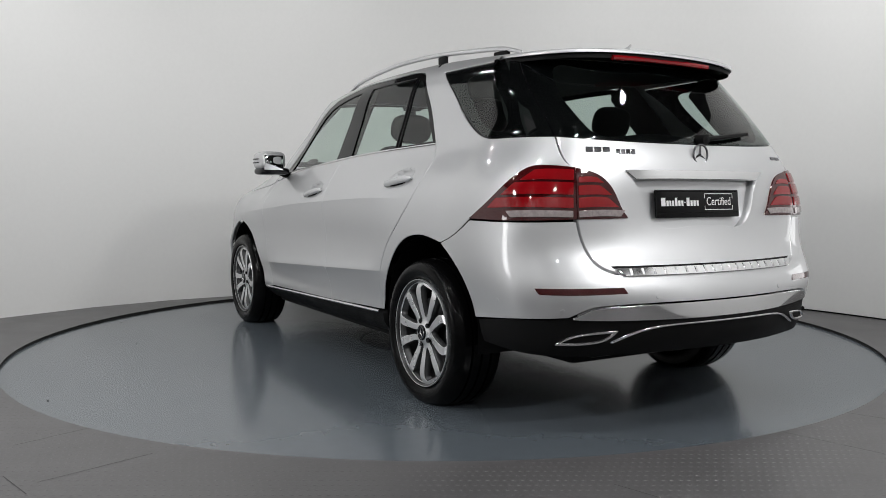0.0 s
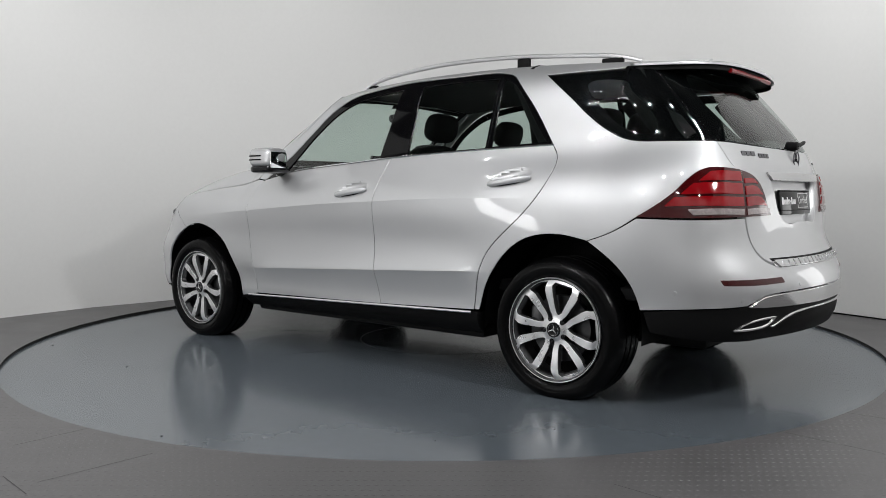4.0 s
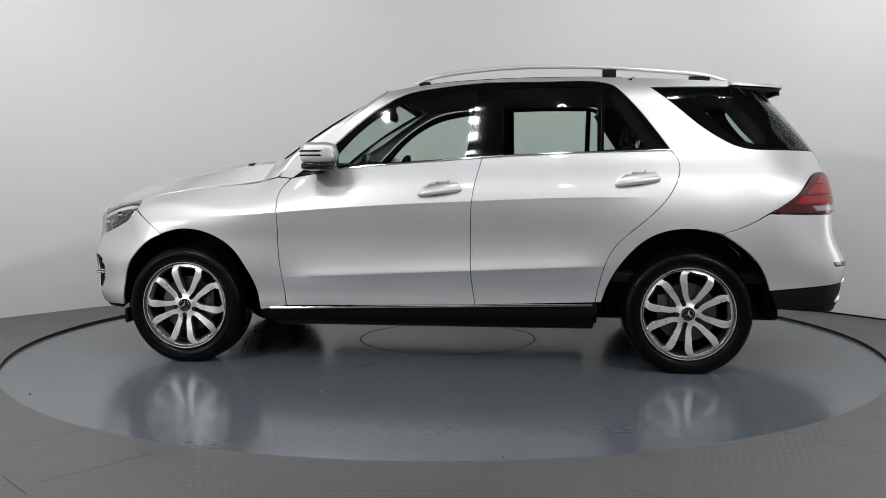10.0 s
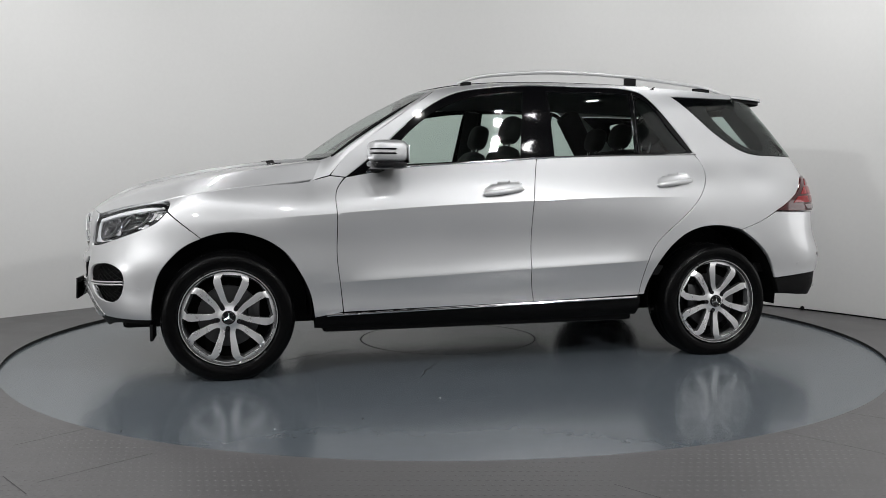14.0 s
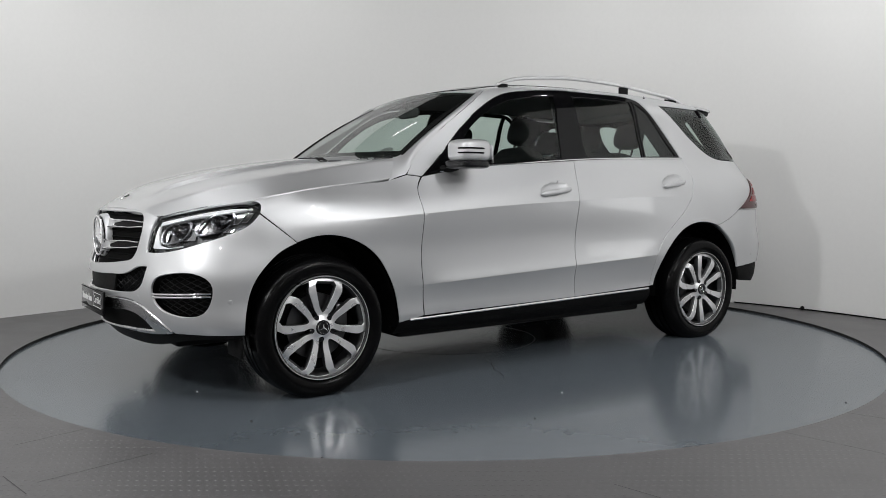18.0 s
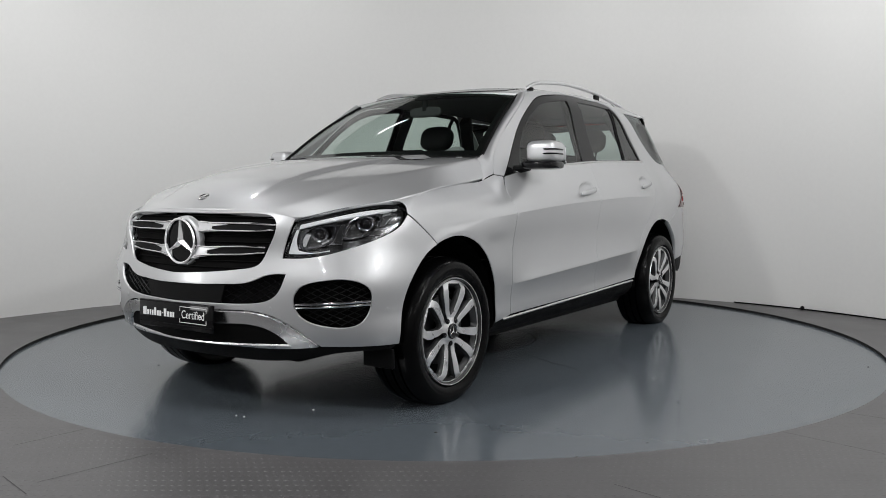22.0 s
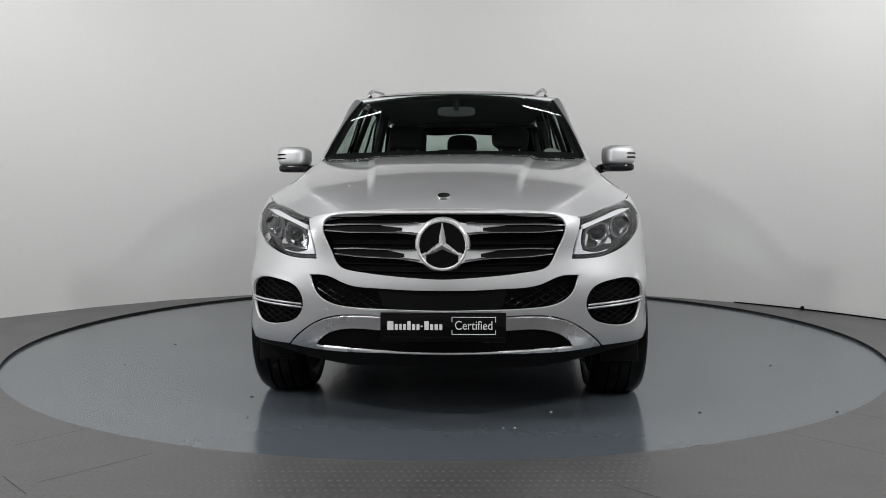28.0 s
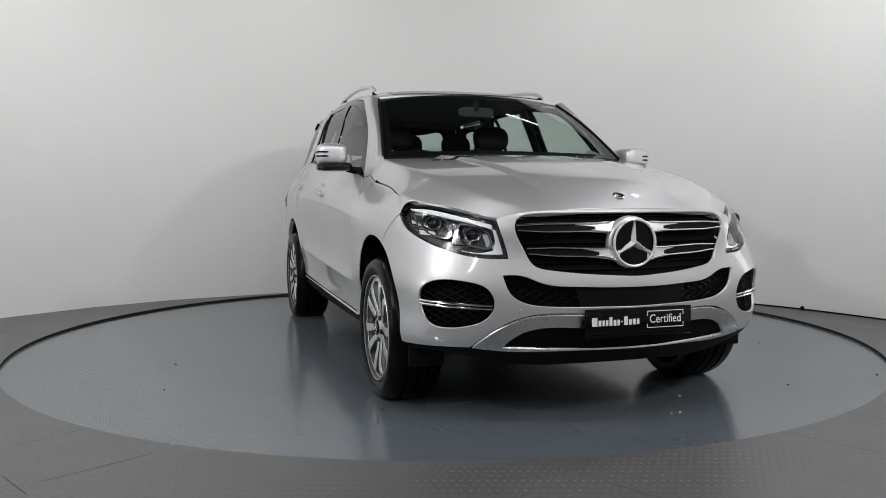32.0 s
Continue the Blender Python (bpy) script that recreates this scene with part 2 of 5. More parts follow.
HOOD_X = [0.85, 1.1, 1.43, 1.73, 1.99, 2.10, 2.17, 2.24]
HOOD_Z = [1.212, 1.202, 1.168, 1.118, 1.050, 1.012, 0.975, 0.92]
EDGE_X = [0.85, 0.99, 1.15, 1.31, 1.50, 1.64, 1.70, 1.77, 1.90, 2.05, 2.17, 2.24]
EDGE_Z = [1.095, 1.077, 1.060, 1.045, 1.023, 1.000, 0.990, 0.973, 0.945, 0.912, 0.888, 0.86]
EDGE_Y = [0.832, 0.832, 0.840, 0.844, 0.857, 0.867, 0.860, 0.836, 0.76, 0.63, 0.525, 0.50]


CREST_X = [0.85, 0.93, 1.2, 1.5, 1.8, 1.98, 2.10, 2.17, 2.24]
CREST_Y = [0.757, 0.758, 0.756, 0.727, 0.669, 0.600, 0.515, 0.455, 0.430]
CREST_Z = [1.203, 1.193, 1.155, 1.107, 1.046, 0.998, 0.955, 0.926, 0.886]


def hood(x, y):
    x, y = (np.atleast_1d(np.asarray(a, float)) for a in (x, y))
    c, e, w = spline(HOOD_X, HOOD_Z, x), spline(EDGE_X, EDGE_Z, x), spline(EDGE_X, EDGE_Y, x)
    cy, cz = spline(CREST_X, CREST_Y, x), spline(CREST_X, CREST_Z, x)
    a = np.abs(y)
    top = c - (c - cz) * (a / cy) ** 2.2
    # the raised middle of the bonnet, between two folds
    fold = 0.30 + 0.13 * (2.15 - x)
    top = top + 0.016 * (1 - ramp(a, fold - 0.006, fold + 0.034)) * (1 - ramp(x, 1.95, 2.16))
    # outside the crest the sheet falls away to the wing
    flank = cz + (e - cz) * (a - cy) / (w - cy)
    low, high = np.minimum(top, flank), np.maximum(top, flank)
    z = low - np.log1p(np.exp(-(high - low) * 260)) / 260
    return np.stack([x, y, z], -1)

# ---- builders ----
from mathutils.geometry import delaunay_2d_cdt


def outline(pts, step=0.02):
    """A closed outline through pts; a third entry marks a corner, and between corners the line is smooth."""
    corners = [i for i, p in enumerate(pts) if len(p) > 2]
    xy = [np.array(p[:2], float) for p in pts]
    n = len(xy)
    arcs = []
    if corners:
        for a, b in zip(corners, corners[1:] + [corners[0] + n]):
            arcs.append([xy[i % n] for i in range(a, b + 1)])
    else:
        arcs.append([xy[i % n] for i in range(-3, n + 4)])
    out = []
    for arc in arcs:
        arc = np.array(arc)
        d = np.r_[0, np.cumsum(np.hypot(*np.diff(arc, axis=0).T))]
        lo, hi = (0, d[-1]) if corners else (d[3], d[n + 3])
        t = np.linspace(lo, hi, max(2, int(round((hi - lo) / step)) + 1))[:-1]
        if len(arc) == 2:
            out.append(arc[0] + (arc[1] - arc[0]) * (t / d[-1])[:, None])
        else:
            out.append(np.stack([spline(d, arc[:, 0], t), spline(d, arc[:, 1], t)], -1))
    return np.concatenate(out)


def both(pts):
    """The outline of a thing that is the same on both sides of the centre line, from its left half, top to bottom."""
    return list(pts) + [(-p[0], *p[1:]) for p in reversed(pts) if abs(p[0]) > 1e-6]


def area2(poly):
    x, y = poly.T
    return float(np.dot(x, np.roll(y, -1)) - np.dot(y, np.roll(x, -1)))


def inset(poly, d):
    """poly moved inwards by d (outwards where d is negative)."""
    if area2(poly) < 0:
        poly = poly[::-1]
    e = np.roll(poly, -1, 0) - poly
    e /= np.maximum(np.hypot(*e.T), 1e-9)[:, None]
    n = np.stack([-e[:, 1], e[:, 0]], -1)
    m = n + np.roll(n, 1, 0)
    m /= np.maximum((m * m).sum(1), 0.5)[:, None] / 2
    return poly + m * d


def inside(poly, p):
    x, y = p[:, 0], p[:, 1]
    hit = np.zeros(len(p), bool)
    for a, b in zip(poly, np.roll(poly, -1, 0)):
        if a[1] == b[1]:
            continue
        cross = (a[1] > y) != (b[1] > y)
        hit ^= cross & (x < (b[0] - a[0]) * (y - a[1]) / (b[1] - a[1]) + a[0])
    return hit


def fill(loops, step, extra=None):
    """Points and triangles that fill the first loop and leave out the others; extra points are kept as they are."""
    pts = np.concatenate(loops)
    edges, k = [], 0
    for lp in loops:
        edges += [(k + i, k + (i + 1) % len(lp)) for i in range(len(lp))]
        k += len(lp)
    lo, hi = loops[0].min(0), loops[0].max(0)
    gx, gy = np.meshgrid(np.arange(lo[0] + step / 2, hi[0], step), np.arange(lo[1] + step / 2, hi[1], step))
    gx = gx + (np.arange(gx.shape[0]) % 2)[:, None] * step * 0.5
    g = np.stack([gx.ravel(), gy.ravel()], -1)
    if len(g):
        keep = inside(loops[0], g)
        for lp in loops[1:]:
            keep &= ~inside(lp, g)
        g = g[keep]
    if len(g):
        near = np.min(np.hypot(g[:, None, 0] - pts[None, :, 0], g[:, None, 1] - pts[None, :, 1]), 1)
        g = g[near > step * 0.55]
    links = []
    if extra is not None:
        row_of = np.concatenate([np.full(len(r), i) for i, r in enumerate(extra)])
        extra = np.concatenate(extra)
        keep = inside(loops[0], extra)
        for lp in loops[1:]:
            keep &= ~inside(lp, extra)
        near = np.min(np.hypot(extra[:, None, 0] - pts[None, :, 0], extra[:, None, 1] - pts[None, :, 1]), 1)
        keep &= near > 0.004
        at = np.nonzero(keep)[0]
        links = [(i, i + 1) for i in range(len(at) - 1) if at[i + 1] == at[i] + 1 and row_of[at[i]] == row_of[at[i + 1]]]
        extra = extra[keep]
    if extra is not None and len(extra):
        if len(g):
            near = np.min(np.hypot(g[:, None, 0] - extra[None, :, 0], g[:, None, 1] - extra[None, :, 1]), 1)
            g = g[near > step * 0.4]
        k = len(pts) + len(g)
        edges += [(k + i, k + j) for i, j in links]
        g = np.concatenate([g, extra])
    allp = np.concatenate([pts, g])
    co, _, faces, *_ = delaunay_2d_cdt([Vector(p) for p in allp.tolist()], edges, [], 0, 1e-7)
    co = np.array([tuple(v) for v in co])
    tri = np.array([f for f in faces if len(f) == 3])
    cen = co[tri].mean(1)
    ok = inside(loops[0], cen)
    for lp in loops[1:]:
        ok &= ~inside(lp, cen)
    return co, tri[ok]


def normals_of(f, co):
    e = 1e-4
    da = f(co[:, 0] + e, co[:, 1]) - f(co[:, 0] - e, co[:, 1])
    db = f(co[:, 0], co[:, 1] + e) - f(co[:, 0], co[:, 1] - e)
    n = np.cross(da, db)
    return n / np.maximum(np.linalg.norm(n, axis=1), 1e-12)[:, None]


def solid(name, verts, faces, material, parent=None, label="", normals=None, sharp=35):
    me = bpy.data.meshes.new(name)
    me.from_pydata([tuple(v) for v in verts], [], [tuple(int(i) for i in f) for f in faces])
    me.materials.append(material)
    me.shade_smooth()
    if normals is not None:
        me.normals_split_custom_set_from_vertices([tuple(n) for n in normals])
    elif sharp:
        me.set_sharp_from_angle(angle=radians(sharp))
    ob = new(name, me)
    if parent is not None:
        ob.parent = parent
    return tagged(ob, label)


def panel(name, pts, f, material, parent, holes=(), label="", step=0.035, gap=0.0034, depth=0.012, sink=0.0, side=1, edge=0.02, centre=(0.6, 0.75), extra=None, facing=None):
    """A piece of the skin f inside an outline, with rounded edges that turn in by depth. side -1 builds its mirror image, 0 both."""
    loops = [inset(outline(pts, edge), gap)] + [inset(outline(h, edge), -gap) for h in holes]
    co, tri = fill(loops, step, extra)
    p, n = f(co[:, 0], co[:, 1]), normals_of(f, co)
    mid = np.stack([p[:, 0] * centre[0], p[:, 1] * 0, np.full(len(p), centre[1])], -1)
    if ((p - mid if facing is None else np.array([facing])) * n).sum() < 0:
        n = -n
    a, b, c = p[tri[:, 0]], p[tri[:, 1]], p[tri[:, 2]]
    turn = (np.cross(b - a, c - a) * n[tri[:, 0]]).sum(1) < 0
    tri[turn] = tri[turn][:, ::-1]
    p = p - n * sink
    # rim: find the border edges and hang two rings on them
    count = {}
    for t in tri:
        for i in range(3):
            e = (t[i], t[(i + 1) % 3])
            count[e] = 1
    border = [e for e in count if (e[1], e[0]) not in count]
    ids = sorted({i for e in border for i in e})
    out = {i: np.zeros(3) for i in ids}
    for i, j in border:
        d = np.cross(p[j] - p[i], n[i])
        d /= max(np.linalg.norm(d), 1e-9)
        out[i] += d
        out[j] += d
    k = len(p)
    slot = {v: k + 2 * m for m, v in enumerate(ids)}
    ring, rn = [], []
    for v in ids:
        o = out[v] / max(np.linalg.norm(out[v]), 1e-9)
        ring += [p[v] + o * 0.0012 - n[v] * 0.0018, p[v] + o * 0.0014 - n[v] * max(depth, 0.0025)]
        rn += [(o + n[v]) / 1.4142, o]
    verts = np.concatenate([p, np.array(ring)])
    nn = np.concatenate([n, np.array(rn)])
    faces = tri.tolist()
    for i, j in border:
        a, b = slot[i], slot[j]
        faces += [(j, i, a, b), (b, a, a + 1, b + 1)]
    made = []
    for s in ((1, -1) if side == 0 else (side,)):
        flip = np.array([1, s, 1])
        fs = faces if s > 0 else [f[::-1] for f in faces]
        made.append(solid(name, verts * flip, fs, material, parent[0 if s > 0 else 1] if isinstance(parent, tuple) else parent, label, nn * flip))
    return made if side == 0 else made[0]


def grid_faces(n, m, ring=False, caps=False):
    """Faces of n rows of m points; ring closes each row."""
    fs = []
    for i in range(n - 1):
        for j in range(m if ring else m - 1):
            fs.append((i * m + j, i * m + (j + 1) % m, (i + 1) * m + (j + 1) % m, (i + 1) * m + j))
    if caps:
        fs += [tuple(range(m))[::-1], tuple((n - 1) * m + j for j in range(m))]
    return fs


def tube(path, r, sides=8, squash=1.0, up=(0, 0, 1)):
    """Vertices and faces of a rod along a path; r may differ from point to point."""
    path = np.array(path, float)
    t = np.gradient(path, axis=0)
    t /= np.linalg.norm(t, axis=1)[:, None]
    r = np.broadcast_to(np.asarray(r, float), (len(path),))
    v = []
    for p, d, rr in zip(path, t, r):
        a = np.cross(d, up)
        a /= max(np.linalg.norm(a), 1e-9)
        b = np.cross(a, d)
        v += [p + rr * (math.cos(w) * a + squash * math.sin(w) * b) for w in np.linspace(0, 2 * math.pi, sides, endpoint=False)]
    return v, grid_faces(len(path), sides, True, True)


def lathe(profile, segments=48, axis="y", centre=(0, 0, 0)):
    """A ring turned from (radius, along) pairs about an axis."""
    v = []
    for r, a in profile:
        for w in np.linspace(0, 2 * math.pi, segments, endpoint=False):
            c, s = r * math.cos(w), r * math.sin(w)
            q = {"y": (c, a, s), "x": (a, c, s), "z": (c, s, a)}[axis]
            v.append(tuple(np.add(q, centre)))
    fs = grid_faces(len(profile), segments, True)
    return v, (fs if axis != "y" else [f[::-1] for f in fs])


def box(cx, cy, cz, sx, sy, sz, bevel=0.01, turn=None):
    """A block with bevelled edges, as vertices and faces."""
    bm = bmesh.new()
    bmesh.ops.create_cube(bm, size=1)
    bmesh.ops.scale(bm, vec=(sx, sy, sz), verts=bm.verts)
    if bevel:
        bmesh.ops.bevel(bm, geom=list(bm.edges), offset=min(bevel, 0.45 * min(sx, sy, sz)), segments=2, profile=0.5, affect="EDGES")
    m = Matrix.Translation((cx, cy, cz)) @ (turn or Matrix())
    bm.transform(m)
    bm.verts.index_update()
    v = [tuple(x.co) for x in bm.verts]
    f = [tuple(x.index for x in p.verts) for p in bm.faces]
    bm.free()
    return v, f


def soft_box(cx, cy, cz, sx, sy, sz, power=4.0, turn=None, n=14):
    """A cushion-like block: a superellipsoid."""
    v = []
    for i in range(n + 1):
        a = -math.pi / 2 + math.pi * i / n
        for j in range(2 * n):
            b = math.pi * j / n
            p = [math.cos(a) * math.cos(b), math.cos(a) * math.sin(b), math.sin(a)]
            k = sum(abs(c) ** power for c in p) ** (-1 / power)
            v.append(Vector((p[0] * k * sx / 2, p[1] * k * sy / 2, p[2] * k * sz / 2)))
    m = Matrix.Translation((cx, cy, cz)) @ (turn or Matrix())
    return [tuple(m @ q) for q in v], grid_faces(n + 1, 2 * n, True)


def merge(*pieces):
    v, f = [], []
    for pv, pf in pieces:
        k = len(v)
        v += [tuple(p) for p in pv]
        f += [tuple(i + k for i in q) for q in pf]
    return v, f


def resample(path, n):
    path = np.array(path, float)
    d = np.r_[0, np.cumsum(np.linalg.norm(np.diff(path, axis=0), axis=1))]
    t = np.linspace(0, d[-1], n)
    return np.stack([spline(d, path[:, i], t) for i in range(path.shape[1])], -1)


def crest_points():
    """Rows of points along both sides of the two ridges of the body side."""
    x = np.arange(-1.45, 1.46, 0.028)
    rows = [np.stack([x, shoulder(x) + d], -1) for d in (-0.05, -0.025, -0.010, -0.0015, 0.0015, 0.012, 0.035)]
    x = np.arange(-1.1, 1.05, 0.028)
    rows += [np.stack([x, foot(x) + d], -1) for d in (-0.035, -0.015, -0.0015, 0.0015, 0.015, 0.032, 0.05, 0.07)]
    return rows


CRESTS = crest_points()

# ---- the studio ----
FLOOR_M = material("grey_tread_floor", (0.092, 0.089, 0.091), 0.42, 0, 0, 0.16, 2.5, 60, 0.10, 300, spec=0.6, ior=1.6)
DISC_M = material("grey_painted_turntable", (0.104, 0.122, 0.139), 0.20, 0, 0.1, 0.05, 1.2, 14, 0.0, spec=0.6, rough_var=0.02, ior=1.65)
WALL_M = material("white_wall_paint", (0.78, 0.78, 0.772), 0.7, 0, 0, 0.015, 0.8, 30, 0.05, 200)
CEIL_M = material("dark_ceiling_paint", (0.03, 0.03, 0.03), 0.9, 0, 0, 0.02)
GAP_M = material("black_gap", (0.01, 0.01, 0.01), 0.7)
CHIP_M = material("pale_paint_chip", (0.6, 0.6, 0.58), 0.6)
SEAM_M = material("dusty_seam", (0.045, 0.044, 0.045), 0.7)
GRIME_M = material("dark_grime", (0.02, 0.02, 0.02), 0.7)


def circle(cx, cy, r, z, n=160):
    return [(cx + r * math.cos(2 * math.pi * i / n), cy + r * math.sin(2 * math.pi * i / n), z) for i in range(n)]


RING = (-0.022, 0.085, 2.785)
FLOOR_Z = 0.018
n = 160
outer = [(-9, -9, 0), (9, -9, 0), (9, 9, 0), (-9, 9, 0)]
lp = [np.array([p[:2] for p in outer]), np.array([p[:2] for p in circle(*RING, 0)])]
co, tri = fill(lp, 1.5)
fl = solid("floor", [(x, y, FLOOR_Z) for x, y in co], [t if area2(co[list(t)]) > 0 else t[::-1] for t in tri], FLOOR_M, sharp=0)
tagged(fl, "grey floor of dimpled plates round the turntable", "floor", kind="structure")
v = circle(*RING, FLOOR_Z) + circle(*RING, -0.08)
solid("floor_edge", v, grid_faces(2, n, True), GAP_M, fl)
solid("pit", circle(RING[0], RING[1], RING[2], -0.08), [tuple(range(n))], GAP_M, fl)
# raised lozenges of the tread plates, in staggered rows
rng = random.Random(4)
v, f = [], []
for j in range(60):
    for i in range(270):
        x, y = -4.05 + 0.030 * i + (0.015 if j % 2 else 0), -4.05 + 0.046 * j
        if math.hypot(x - RING[0], y - RING[1]) < RING[2] + 0.03 or abs(x) > 0.62 * (y + 5.9) + 0.3:
            continue
        a = 0.22 if (i + j) % 2 else -0.22
        ca, sa, l, w = math.cos(a), math.sin(a), 0.0110, 0.0050
        k = len(v)
        for dx, dy, dz in ((-l, 0, 0), (0, -w, 0), (l, 0, 0), (0, w, 0)):
            v.append((x + dx * ca - dy * sa, y + dx * sa + dy * ca, FLOOR_Z))
        v.append((x, y, FLOOR_Z + 0.0010))
        f += [(k, k + 1, k + 4), (k + 1, k + 2, k + 4), (k + 2, k + 3, k + 4), (k + 3, k, k + 4)]
tagged(solid("tread_dimples", v, f, FLOOR_M, fl, sharp=10), "small raised lozenges of the tread plate", kind="stuff")
for x0, y0, x1, y1 in ((-1.7, -2.51, -1.51, -2.27), (-1.4, -2.92, -1.12, -2.61), (-1.55, -2.86, -1.38, -3.03), (1.37, -2.33, 1.64, -2.62), (1.78, -2.04, 1.9, -2.14), (0.56, -2.94, 0.7, -3.08)):
    d = np.array([x1 - x0, y1 - y0])
    nrm = np.array([-d[1], d[0]]) / np.hypot(*d) * 0.0016
    solid("plate_seam", [(x0 - nrm[0], y0 - nrm[1], FLOOR_Z + 0.0012), (x1 - nrm[0], y1 - nrm[1], FLOOR_Z + 0.0012), (x1 + nrm[0], y1 + nrm[1], FLOOR_Z + 0.0012), (x0 + nrm[0], y0 + nrm[1], FLOOR_Z + 0.0012)], [(0, 1, 2, 3)], SEAM_M, fl)

turntable = tagged(new("turntable"), "round grey painted turntable set just below the floor", "turntable")
solid("disc", circle(0, 0, 2.795, 0.0) + circle(0, 0, 2.799, -0.004) + circle(0, 0, 2.799, -0.05), [tuple(range(n))] + [q[::-1] for q in grid_faces(3, n, True)], DISC_M, turntable, "grey painted disc", sharp=40)
vv, ff = lathe([(0.600, 0.0008), (0.604, 0.0012), (0.609, 0.0008)], 96, "z")
solid("hatch_seam", vv, ff, GRIME_M, turntable, "dark seam of the round hatch")
for x, y, pale, sz in ((2.20, 0.377, 1, 7), (1.94, 0.552, 1, 8), (1.92, 1.228, 0, 9), (0.87, 1.91, 0, 9), (0.335, -1.805, 0, 10), (0.979, -1.863, 0, 7), (1.709, -0.897, 0, 11), (1.888, 1.855, 0, 9), (2.084, -0.811, 0, 8), (2.205, 0.328, 1, 4), (0.45, 1.636, 1, 6), (-0.519, 2.56, 0, 8)):
    ang = np.linspace(0, 2 * math.pi, 8, endpoint=False)
    rad = [0.001 * sz * rng.uniform(0.6, 1.2) for _ in ang]
    a0 = math.atan2(y, x)
    pts = [(x + r * math.cos(t) * 0.6, y + r * math.sin(t), 0.0005) for r, t in zip(rad, ang)]
    pts += [(x + 0.5 * r * math.cos(t) * 0.6, y + 0.5 * r * math.sin(t), 0.004) for r, t in zip(rad, ang)]
    solid("paint_chip" if pale else "dirt_speck", pts, grid_faces(2, 8, True) + [tuple(range(8, 16))], CHIP_M if pale else GRIME_M, turntable)
for (x0, y0), (x1, y1) in (((1.767, -1.526), (1.303, -1.013)), ((0.72, 0.25), (1.30, 0.62)), ((0.70, -0.3), (1.15, -0.62)), ((-0.68, 0.2), (-1.2, 0.7)), ((0.2, 0.68), (0.5, 1.25))):
    m = [(x0 + (x1 - x0) * t + rng.uniform(-0.012, 0.012), y0 + (y1 - y0) * t + rng.uniform(-0.012, 0.012)) for t in np.linspace(0, 1, 14)]
    vv, ff = [], []
    for k, (x, y) in enumerate(m):
        w = 0.0022 * math.sin(math.pi * (k + 0.5) / 14)
        vv += [(x - w, y + w, 0.0008), (x + w, y - w, 0.0008)]
    solid("scratch", vv, [(2 * k, 2 * k + 1, 2 * k + 3, 2 * k + 2) for k in range(13)], GRIME_M, turntable)

WALL_H = 3.6
WC, WR = (-0.137, -1.256), 4.01
angles = [180, 163.6, 148.5, 138.0, 127.5, 113.6, 105, 95.7, 86, 76.7, 66, 55.1, 47, 40.3, 28.9, 14.7, 0]
path = [(-4.3, -7.5)] + [(WC[0] + WR * math.cos(radians(a)), WC[1] + WR * math.sin(radians(a))) for a in angles] + [(4.1, -7.5)]
v = []
for off in (0.0, 0.12):
    for x, y in path:
        r = math.hypot(x, y + 1.3)
        v += [(x * (1 + off / r), y + off * (y + 1.3) / r, 0), (x * (1 + off / r), y + off * (y + 1.3) / r, WALL_H)]
m = len(path)
f = [(2 * i, 2 * i + 2, 2 * i + 3, 2 * i + 1) for i in range(m - 1)] + [(2 * (m + i) + 1, 2 * (m + i) + 3, 2 * (m + i) + 2, 2 * (m + i)) for i in range(m - 1)] + [(2 * i + 1, 2 * i + 3, 2 * (m + i) + 3, 2 * (m + i) + 1) for i in range(m - 1)]
tagged(solid("wall_back", v, f, WALL_M, sharp=60), "white studio wall of wide upright panels", "wall", kind="structure")
tagged(solid("wall_front", *box(0, -7.56, WALL_H / 2, 9.0, 0.12, WALL_H, 0), material("pale_wall_paint", (0.62, 0.62, 0.615), 0.8)), "plain white wall behind the camera", "wall", kind="structure")
tagged(solid("ceiling", *box(0, -2, WALL_H + 0.05, 14, 14, 0.1, 0), CEIL_M), "dark studio ceiling", "ceiling", kind="structure")
# a cable along the foot of the wall, with a clip
cab = [(WC[0] + (WR - 0.03) * math.cos(radians(a)), WC[1] + (WR - 0.03) * math.sin(radians(a)), FLOOR_Z + 0.007) for a in np.linspace(47, 22, 14)]
cable = tagged(solid("cable", *tube(cab, 0.006, 8), BLACK_PLASTIC), "black cable lying along the foot of the white wall", "cable")
cx, cy = WC[0] + (WR - 0.05) * math.cos(radians(38.0)), WC[1] + (WR - 0.05) * math.sin(radians(38.0))
solid("cable_clip", *soft_box(cx, cy, FLOOR_Z + 0.018, 0.03, 0.03, 0.034, 3, None, 8), BLACK_PLASTIC, cable)

# ---- the car ----
car = tagged(new("car"), "metallic silver five-door SUV with roof rails and alloy wheels", "car")


def swap(f):
    return lambda a, b: f(b, a)


DOOR_FRONT = [(0.87, 1.025), (0.876, 0.895), (0.876, 0.655), (0.857, 0.49)]
DOOR_MID = [(-0.275, 0.365, 1), (-0.256, 0.495), (-0.25, 0.755), (-0.265, 1.01), (-0.31, 1.203, 1)]
DOOR_REAR = [(-0.95, 0.387, 1), (-0.99, 0.565), (-1.04, 0.68), (-1.165, 0.805), (-1.32, 0.95), (-1.395, 1.075), (-1.408, 1.175), (-1.368, 1.24, 1)]
DLO_TOP = [(-1.24, 1.42), (-1.095, 1.59), (-1.06, 1.622), (-1.0, 1.643), (-0.71, 1.655), (-0.28, 1.655), (-0.045, 1.630), (0.14, 1.595), (0.285, 1.525), (0.485, 1.375), (0.69, 1.19)]
